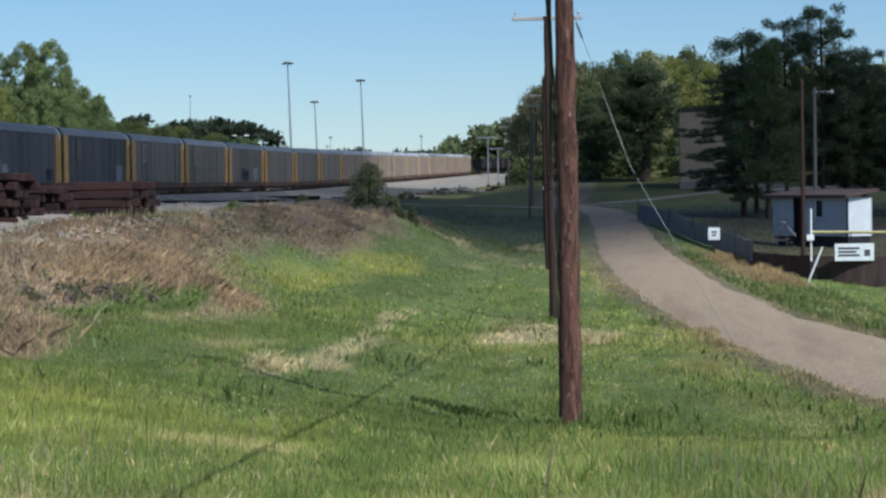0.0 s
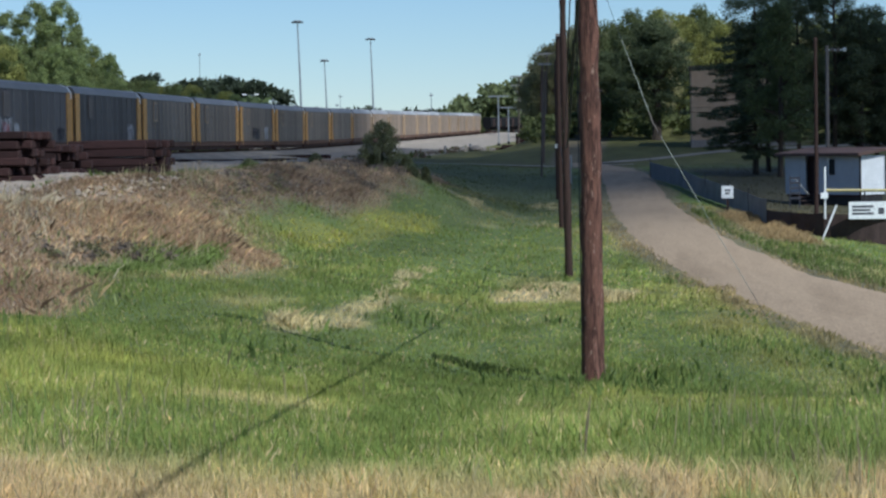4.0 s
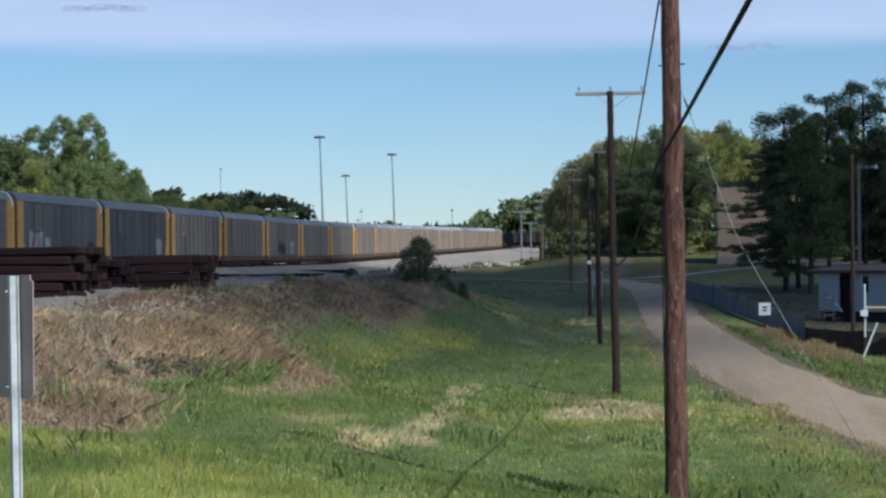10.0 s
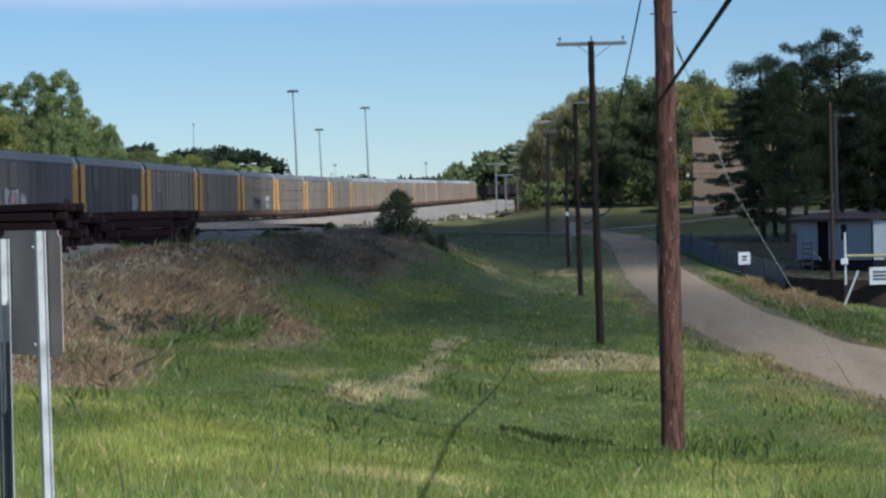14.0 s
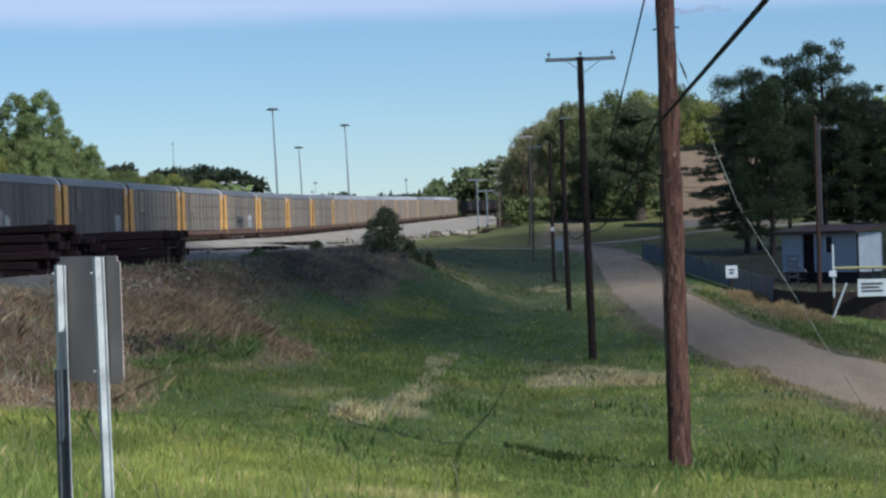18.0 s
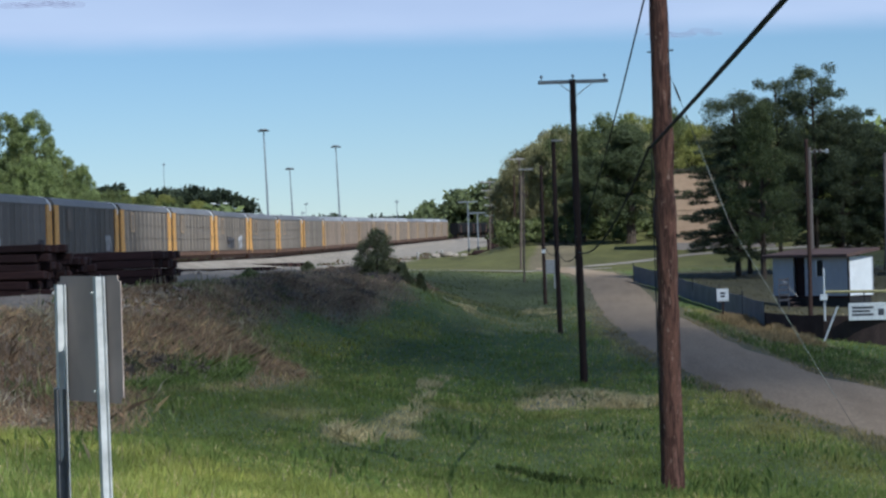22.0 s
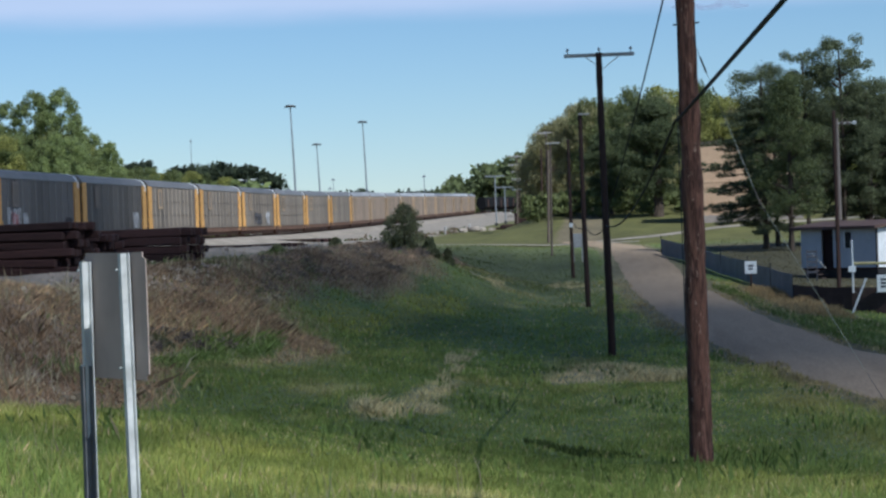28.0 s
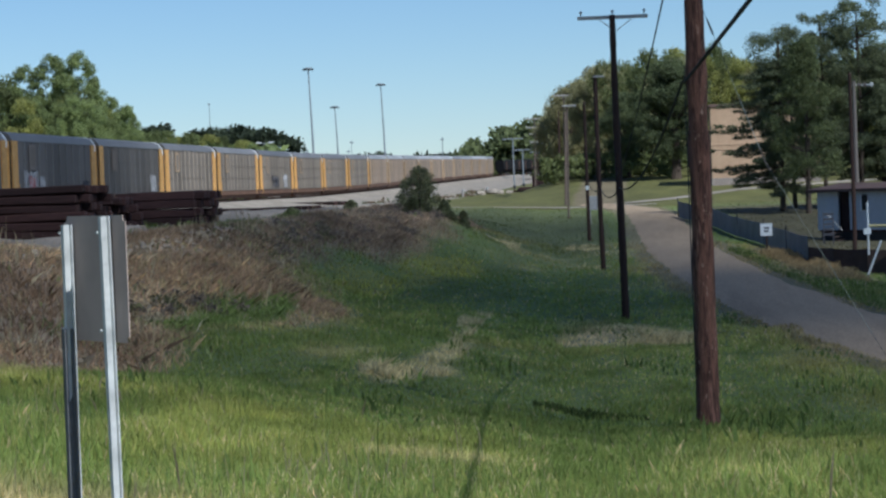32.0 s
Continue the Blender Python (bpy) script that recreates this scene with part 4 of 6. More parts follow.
def build_lane_things():
    z0 = gz(5.2, 124.7)
    e = empty("lane_sign", pose(5.2, 124.7, z0), "small white square sign on a short wooden post by the lane", "sign")
    part("panel", boxm(-0.29, 0.28, -0.06, -0.03, -2.36 - z0, -1.76 - z0, bevel=0.008), M_white, e)
    part("post", boxm(-0.04, 0.04, -0.03, 0.05, -0.1, -1.85 - z0, bevel=0.008), M_tarpole, e)
    text_bars(e, -0.12, 0.13, -2.2 - z0, -1.9 - z0, -0.062, 2, M_ink)
    z0 = gz(-4.45, 185)
    e = empty("notice_board", pose(-4.45, 185, z0), "grey notice board on two posts beside the lane", "sign")
    part("board", boxm(-0.4, 0.4, -0.04, 0.0, -1.5 - z0, -0.5 - z0, bevel=0.01), M_arm, e)
    for s in (-0.32, 0.32):
        part("post", boxm(s - 0.05, s + 0.05, 0.0, 0.09, -0.1, -0.5 - z0), M_arm, e)
    # leaning marker post
    a = Vector((8.47, 107, -4.1))
    z0 = gz(a.x, a.y)
    e = empty("marker_post", pose(a.x, a.y, z0), "leaning white marker post in tall grass by the fence", "post")
    part("tube", tube(bmesh.new(), [(-0.05, 0, -0.25), (0.66, 0, -2.28 - z0)], [0.042, 0.042], 8), M_white, e)
    # grey windscreen fence along the lane
    f = empty("screen_fence", pose(0, 0, 0), "low chain-link fence covered in grey windscreen along the lane", "fence")
    line = [(1.55, 192), (3.7, 176), (4.9, 160), (5.9, 145), (6.4, 130), (6.7, 117)]
    for (xa, ya), (xb, yb) in zip(line, line[1:]):
        n = 6
        V, F = [], []
        for i in range(n + 1):
            s = i / n
            x, y = xa + (xb - xa) * s, ya + (yb - ya) * s
            z = gz(x, y)
            wv = 0.05 * math.sin(i * 2.1 + xa)
            V += [(x + wv, y, z + 0.05), (x - wv * 0.5, y, z + 1.25 - 0.05 * math.sin(math.pi * s)), (x + wv + 0.02, y, z + 0.05), (x - wv * 0.5 + 0.02, y, z + 1.25 - 0.05 * math.sin(math.pi * s))]
        for i in range(n):
            k = i * 4
            F += [(k, k + 4, k + 5, k + 1), (k + 2, k + 3, k + 7, k + 6), (k + 1, k + 5, k + 7, k + 3)]
        raw("screen_panel", V, F, M_greyscreen, parent=f)
        part("post", tube(bmesh.new(), [(xa, ya, gz(xa, ya) - 0.2), (xa, ya, gz(xa, ya) + 1.5)], [0.03, 0.03], 8), M_dark, f)
    f = empty("screen_fence", pose(0, 0, 0), "chain-link ballpark fence covered in brown windscreen", "fence")
    line = [(6.75, 117), (7.6, 113.5), (8.9, 111.5), (10.6, 110.8), (12.4, 110.4), (14.4, 110.2), (16.6, 110.2), (19.0, 110.4)]
    for j, ((xa, ya), (xb, yb)) in enumerate(zip(line, line[1:])):
        V, F = [], []
        top = -2.72 - 0.02 * j
        for i in range(7):
            s = i / 6
            x, y = xa + (xb - xa) * s, ya + (yb - ya) * s
            wv = 0.04 * math.sin(i * 1.9 + j)
            for dy in (0, 0.02):
                V += [(x, y + wv + dy, gz(x, y) + 0.02), (x, y - wv * 0.3 + dy, top - 0.04 * math.sin(math.pi * s))]
        for i in range(6):
            k = i * 4
            F += [(k, k + 4, k + 5, k + 1), (k + 2, k + 3, k + 7, k + 6), (k + 1, k + 5, k + 7, k + 3)]
        raw("screen_panel", V, F, M_screen, parent=f)
        part("post", tube(bmesh.new(), [(xa, ya + 0.05, gz(xa, ya) - 0.2), (xa, ya + 0.05, -1.8 if j > 2 and j % 2 else -2.74)], [0.03, 0.03], 8), M_dark, f)
    part("top_rail", tube(bmesh.new(), [(8.95, 111.4, -1.76), (13.0, 110.4, -1.8), (19.0, 110.4, -1.86)], [0.062] * 3, 8), M_yrail, f, "yellow padded top rail")
    part("end_post", tube(bmesh.new(), [(8.95, 111.3, -3.0), (8.95, 111.3, -0.75)], [0.045, 0.045], 8), M_white, f, "white end post")
    part("plate", boxm(8.75, 9.07, 111.15, 111.2, -2.12, -1.86, bevel=0.01), M_white, f, "blank white plate")
    e = empty("banner", pose(10.72, 110.55, -2.63), "white printed banner tied to the brown fence", "banner")
    part("sheet", boxm(-0.83, 0.83, -0.03, 0.0, -0.36, 0.38, bevel=0.01), M_white, e)
    text_bars(e, -0.68, 0.22, -0.2, 0.25, -0.032, 3, M_ink)
    part("printed_square", boxm(0.42, 0.66, -0.036, -0.031, -0.16, 0.12), M_ink, e)
    # shed
    z0 = gz(12, 156)
    e = empty("field_shed", pose(9.82, 159.7, z0, 0, 0, -51.5), "small pale wooden field shed with a low brown roof", "shed")
    zt = -0.62 - z0
    zb = -2.95 - z0
    L, D = 6.64, 1.9
    def wall(x0, x1, y0, y1, m, name="wall", label=""):
        return part(name, boxm(x0, x1, y0, y1, zb, zt), m, e, label)
    wall(0, 1.82, 0, 0.1, M_shed)
    wall(2.86, L, 0, 0.1, M_shed)
    wall(L - 0.1, L, 0.1, D, M_white, label="sunlit white end wall")
    wall(0, L, D, D + 0.1, M_shed)
    wall(0, 0.1, 0.1, D, M_shed)
    part("corner_board", boxm(L - 0.06, L + 0.03, -0.03, 0.06, zb - 0.05, zt), M_dark, e, "dark corner board")
    # Near-black sheet paints the shaded inside of the open doorway.
    part("doorway", boxm(1.82, 2.86, 0.25, 0.3, zb, zt), M_shadowed, e, "dark sheet standing for shade inside the open doorway")
    for i in range(7):
        z = zb + 0.3 + i * 0.3
        part("siding_joint", boxm(2.9, L - 0.08, -0.008, 0.0, z, z + 0.02), M_shed, e)
    part("floor", boxm(0.1, L - 0.1, 0.05, D, zb - 0.12, zb), M_tie, e)
    part("foundation", boxm(0.15, L - 0.1, 0.15, D, -0.6, zb - 0.1), M_dark, e)
    bm = bmesh.new()
    vs = [bm.verts.new((x, y, z + (0.34 if y > 1 else 0.0))) for x, y in ((-0.5, -0.45), (L + 0.35, -0.45), (L + 0.35, D + 0.4), (-0.5, D + 0.4)) for z in (zt - 0.02, zt + 0.16)]
    bmesh.ops.convex_hull(bm, input=vs)
    part("roof", bm, M_shedroof, e, "low brown roof with eaves")
    w = part("window", boxm(3.95, 4.45, -0.03, 0.02, zt - 1.15, zt - 0.2), M_glass, e, "narrow dark window")
    part("frame", boxm(3.86, 3.95, -0.05, 0.02, zt - 1.2, zt - 0.15), M_white, w)
    for i in range(4):
        part("step", boxm(1.9 + i * 0.3, 2.2 + i * 0.3, -0.95, -0.05, zb - 0.2 - i * 0.22, zb - 0.12 - i * 0.22), M_screen, e)
    part("handrail", tube(bmesh.new(), [(1.85, -0.9, zb + 0.95), (3.2, -0.95, zb + 0.0)], [0.035, 0.035], 6), M_arm, e)
    ch = empty("folding_rack", pose(10.05, 153.7, gz(10.05, 153.7)), "dark blue slatted metal rack standing by the shed steps", "rack")
    for x in (-0.28, 0.28):
        part("upright", boxm(x - 0.03, x + 0.03, -0.03, 0.03, 0, 1.9), M_ink, ch)
    for k in range(5):
        part("slat", boxm(-0.28, 0.28, -0.02, 0.02, 0.5 + k * 0.3, 0.62 + k * 0.3), M_ink, ch)
    # field lights
    for x, y, top, m in ((13.66, 178, 6.75, M_oldpole), (18.76, 178, 6.2, M_oldpole)):
        z0 = gz(x, y)
        e = empty("field_light_pole", pose(x, y, z0), "tall pale wooden pole with floodlights at the ball field", "light pole", "field light poles")
        part("shaft", tube(bmesh.new(), [(0, 0, -0.2), (0.02, 0, top - z0)], [0.15, 0.11], 12), m, e)
        part("bracket", boxm(-0.1, 1.35, -0.05, 0.05, top - z0 - 0.35, top - z0 - 0.26), M_steel, e)
        for k in (0.35, 0.75, 1.2):
            bm = tube(bmesh.new(), [(k, 0.1, top - z0 - 0.2), (k, -0.05, top - z0 - 0.26), (k, -0.2, top - z0 - 0.34)], [0.06, 0.1, 0.12], 10)
            part("floodlight", bm, M_white if k > 1 else M_oldpole, e)
    # dark pole in front of the shed
    e, z0 = utility_pole(9.77, 130, 5.5, 0.115, 0.09, (0.06, 0), M_tarpole, seed=77, label="dark wooden pole standing beside the field shed")
    # tan building behind the pines
    z0 = gz(12, 292)
    e = empty("brick_building", pose(6.3, 290, z0), "two-storey tan brick building behind pine trees", "building")
    H = 8.3 - z0
    part("wall", boxm(0, 12.0, 0, 9, -0.3, H), M_brick, e)
    part("roof", boxm(-0.2, 12.2, -0.2, 9.2, H, H + 0.3, bevel=0.03), M_shedroof, e)
    part("plinth", boxm(-0.06, 12.06, -0.06, 9.06, -0.3, 0.7, bevel=0.02), M_oldpole, e, "darker base course")
    part("string_course", boxm(-0.05, 12.05, -0.05, 9.05, H * 0.5, H * 0.5 + 0.25, bevel=0.02), M_brick, e)
    # small white drums by the track
    for x, y, s in ((-28.2, 377, 0.45), (-26.9, 411, 0.4)):
        d = empty("drum", pose(x, y, gz(x, y)), "small white steel drum standing on gravel", "drum", "drums by the track")
        part("shell", tube(bmesh.new(), [(0, 0, 0), (0, 0, 0.3), (0, 0, 0.32), (0, 0, 0.34), (0, 0, 1.0)], [s * 0.5, s * 0.5, s * 0.53, s * 0.5, s * 0.5], 14), M_arm, d)
        part("lid", tube(bmesh.new(), [(0, 0, 0.98), (0, 0, 1.03)], [s * 0.53, s * 0.53], 14), M_steel, d)
    # light path to the building and the side lane
    for name, pts, half in (("side_path", [(-22, 236), (-15, 242), (-8, 246), (-4, 250), (0, 252)], 2.2), ("side_path", [(-4.5, 258), (2, 268), (9, 280), (22, 288), (40, 292)], 2.0)):
        V, F = [], []
        for i, (x, y) in enumerate(pts):
            for s in (-1, 0, 1):
                V.append((x, y + s * half, gz(x, y + s * half) + (0.09 if s == 0 else 0.03)))
        for i in range(len(pts) - 1):
            for j in range(2):
                F.append((i * 3 + j, i * 3 + 3 + j, i * 3 + 4 + j, i * 3 + 1 + j))
        tagged(raw("road_" + name, V, F, M_ballast), "pale gravel side lane across the lawn", "road", kind="structure")


def build_towers():
    for x, y, top in ((-93.3, 704, 34.2), (-110.6, 900, 29.8), (-87.5, 837, 34.5)):
        z0 = gz(x, y)
        e = empty("light_tower", pose(x, y, z0), "tall slender grey yard light tower with a ring of lamps", "light tower", "yard light towers")
        part("mast", tube(bmesh.new(), [(0, 0, -0.5), (-0.3, 0, (top - z0) * 0.5), (-0.8, 0, top - z0)], [0.36, 0.27, 0.16], 10), M_tower, e)
        head = part("head_ring", tube(bmesh.new(), [(-0.8, 0, top - z0 - 0.1), (-0.8, 0, top - z0 + 0.25)], [1.1, 1.1], 12), M_tower, e)
        for k in range(8):
            a = k * math.pi / 4
            part("lamp_head", boxm(-0.8 + 1.3 * math.cos(a) - 0.3, -0.8 + 1.3 * math.cos(a) + 0.3, 1.3 * math.sin(a) - 0.3, 1.3 * math.sin(a) + 0.3,
                                   top - z0 - 0.45, top - z0 - 0.05, bevel=0.08), M_dark, head)
    z0 = gz(-79, 520)
    e = empty("yard_lamp", pose(-79, 520, z0), "white twin-armed yard lamp behind the train", "street lamp")
    part("post", tube(bmesh.new(), [(0, 0, -0.3), (0, 0, 10.8 - z0)], [0.12, 0.08], 8), M_tower, e)
    for sx in (-1, 1):
        part("arm", tube(bmesh.new(), [(0, 0, 10.5 - z0), (sx * 0.9, 0, 10.75 - z0)], [0.06, 0.05], 6), M_tower, e)
        part("lamp_head", boxm(sx * 1.25 - 0.5, sx * 1.25 + 0.5, -0.2, 0.2, 10.66 - z0, 10.9 - z0, bevel=0.06), M_white, e)
    z0 = gz(-84.6, 450)
    e = empty("vent_post", pose(-84.6, 450, z0), "thin white post behind the train", "post")
    part("tube", tube(bmesh.new(), [(0, 0, -0.3), (0, 0, 11.0 - z0)], [0.16, 0.14], 8), M_white, e)
    for x, y, top, r in ((-207.9, 1200, 44.0, 0.22), (-74.0, 900, 17.9, 0.2), (-130, 900, 17, 0.12), (-106, 900, 18, 0.12), (-112, 940, 15.5, 0.12), (-122, 900, 15, 0.12)):
        z0 = gz(x, y)
        e = empty("radio_mast", pose(x, y, z0), "thin distant mast above the trees", "mast", "distant masts")
        part("mast", tube(bmesh.new(), [(0, 0, -0.5), (0, 0, top - z0)], [r, r * 0.6], 6), M_tower, e)
        part("head", boxm(-0.6, 0.6, -0.3, 0.3, top - z0 - 1.2, top - z0 - 0.7), M_tower, e)


build_near_sign()
build_lane_things()
build_towers()


# ---- trees ----
def leaf_cloud(rng, clumps, per, size, flat=0.6, droop=0.0):
    """Small bent leaf sprays round clump centres: (centre, radius) pairs."""
    V, F = [], []
    for c, r in clumps:
        n = int(per * (r ** 2))
        d = rng.normal(size=(n, 3))
        d /= np.linalg.norm(d, axis=1, keepdims=True)
        p = np.array(c) + d * (r * rng.uniform(0.35, 1.05, (n, 1))) * np.array([1, 1, flat])
        p[:, 2] -= droop * np.hypot(d[:, 0], d[:, 1]) * r
        u = rng.normal(size=(n, 3))
        u /= np.linalg.norm(u, axis=1, keepdims=True)
        w = np.cross(u, d + rng.normal(size=(n, 3)) * 0.5)
        w /= np.linalg.norm(w, axis=1, keepdims=True) + 1e-6
        s = size * rng.uniform(0.5, 1.3, (n, 1))
        b = len(V) and sum(len(v) for v in V)
        V.append(np.stack([p - u * s, p + w * s * 0.55, p + u * s, p - w * s * 0.55], 1).reshape(-1, 3))
        F.append(np.arange(n * 4).reshape(-1, 4) + b)
    return np.concatenate(V), np.concatenate(F)


def broadleaf(name, height, spread, seed, leaf, label, size=0.2, per=85, trunk=0.28, count=40, inner=0.5, mid=0.54, half=0.40, fat=1.0):
    rng = np.random.default_rng(seed)
    e = empty(name, pose(0, 0, 0), label, "tree")
    th = height * 0.3
    part("trunk", tube(bmesh.new(), [(0, 0, -0.4), (0.05, 0, th * 0.5), (0.1, 0.1, th), (0.0, 0.2, height * 0.72)], [trunk * 1.25, trunk, trunk * 0.8, trunk * 0.25], 9, 0.06, random.Random(seed)), M_bark, e)
    clumps = []
    for k in range(7):
        a, h = k * 2.4 + rng.uniform(0, 1), height * rng.uniform(0.28, 0.6)
        tip = (spread * 0.7 * math.cos(a), spread * 0.7 * math.sin(a), h + height * rng.uniform(0.12, 0.25))
        part("limb", tube(bmesh.new(), [(0.05, 0.05, h), (tip[0] * 0.5, tip[1] * 0.5, (h + tip[2]) / 2 + 0.3), tip], [trunk * 0.45, trunk * 0.3, trunk * 0.1], 6), M_bark, e)
        clumps.append((tip, spread * rng.uniform(0.28, 0.42)))
    for k in range(count):
        a, s = rng.uniform(0, 6.28), rng.uniform(-0.85, 1.0)
        rr = spread * math.sqrt(max(0.05, 1 - s * s)) * rng.uniform(inner, 1.0)
        clumps.append(((rr * math.cos(a), rr * math.sin(a), height * (mid + half * s) + rng.uniform(-0.4, 0.4)), fat * spread * rng.uniform(0.24, 0.42)))
    V, F = leaf_cloud(rng, clumps, per, size)
    raw("crown", V, F, M_leaf[leaf], parent=e)
    return e


def pine(name, height, spread, seed, label, low=0.15, tiers=12, size=0.075, per=900, leaf="pine"):
    """Flat drooping boughs in spaced tiers on the lower trunk, a rounded clumped head above them."""
    rng = np.random.default_rng(seed)
    e = empty(name, pose(0, 0, 0), label, "tree")
    part("trunk", tube(bmesh.new(), [(0, 0, -0.4), (0.06, 0, height * 0.4), (0.0, 0.05, height * 0.93)], [0.27, 0.2, 0.06], 9, 0.05, random.Random(seed)), M_bark, e)
    pads = []
    for i in range(tiers):
        s = i / (tiers - 1)
        reach = spread * np.interp(s, [0, 0.15, 0.5, 0.75, 1], [0.85, 1.0, 1.0, 0.8, 0.42])
        for k in range(8):
            a = k * 0.785 + i * 0.5 + rng.uniform(-0.3, 0.3)
            far = reach * rng.uniform(0.68, 1.06)
            droop = far * rng.uniform(0.04, 0.16)
            h = height * (low + (0.76 - low) * s) + rng.uniform(-0.42, 0.42)
            part("limb", tube(bmesh.new(), [(0, 0, h), (far * 0.6 * math.cos(a), far * 0.6 * math.sin(a), h - droop), (far * 0.95 * math.cos(a), far * 0.95 * math.sin(a), h - droop * 0.8)], [0.06, 0.035, 0.015], 5), M_bark, e)
            for f in (0.3, 0.5, 0.72, 0.92):
                if rng.uniform() < 0.92:
                    pads.append(((far * f * math.cos(a), far * f * math.sin(a), h - droop * min(1.0, f * 1.5) + rng.uniform(0.0, 0.16)), rng.uniform(0.48, 0.84) * (1.15 - 0.35 * f)))
    V, F = leaf_cloud(rng, pads, per * 0.62, size, 0.42, 0.12)
    head = [((0.4 * spread * math.sqrt(u) * math.cos(t), 0.4 * spread * math.sqrt(u) * math.sin(t), height * z), rng.uniform(0.55, 1.0))
            for u, t, z in zip(rng.uniform(0, 1, 36), rng.uniform(0, 6.283, 36), rng.uniform(0.66, 0.94, 36))]
    V2, F2 = leaf_cloud(rng, head, per * 0.6, size, 0.72)
    raw("crown", np.concatenate([V, V2]), np.concatenate([F, F2 + len(V)]), M_leaf[leaf], parent=e)
    return e


def bushy_pine(name, height, spread, seed, label, low, shape, size=0.085, per=760, leaf="pine", count=36):
    """A conifer whose crown is a heap of rounded clumps; shape gives the reach along its height."""
    rng = np.random.default_rng(seed)
    e = empty(name, pose(0, 0, 0), label, "tree")
    part("trunk", tube(bmesh.new(), [(0, 0, -0.4), (0.1, 0, height * 0.4), (0.0, 0.1, height * 0.95)], [0.25, 0.19, 0.05], 9, 0.05, random.Random(seed)), M_bark, e)
    clumps = []
    for i in range(count):
        s = rng.uniform(0, 1) ** 0.85
        reach = spread * np.interp(s, np.linspace(0, 1, len(shape)), shape)
        a, d = rng.uniform(0, 6.283), reach * rng.uniform(0.35, 1.1)
        h = height * (low + (0.97 - low) * s)
        clumps.append(((d * math.cos(a), d * math.sin(a), h), rng.uniform(0.42, 0.98) * (0.75 + 0.25 * spread / 3)))
        if i % 4 == 0:
            part("limb", tube(bmesh.new(), [(0, 0, max(0.5, h - 0.5 - d * 0.2)), (d * 0.9 * math.cos(a), d * 0.9 * math.sin(a), h)], [0.075, 0.025], 5), M_bark, e)
    V, F = leaf_cloud(rng, clumps, per, size, 0.8 if leaf == "cedar" else 0.7)
    raw("crown", V, F, M_leaf[leaf], parent=e)
    return e


def plant(src, spots, group):
    """First spot takes the source, the rest copies: x, y, scale, height scale, turn."""
    for i, (x, y, s, h, r) in enumerate(spots):
        m = Matrix.LocRotScale((x, y, gz(x, y)), Euler((0, 0, radians(r))), (s, s, h))
        ob = src if i == 0 else copy_thing(src, m)
        ob.matrix_basis = m
        tagged(ob, group=group)


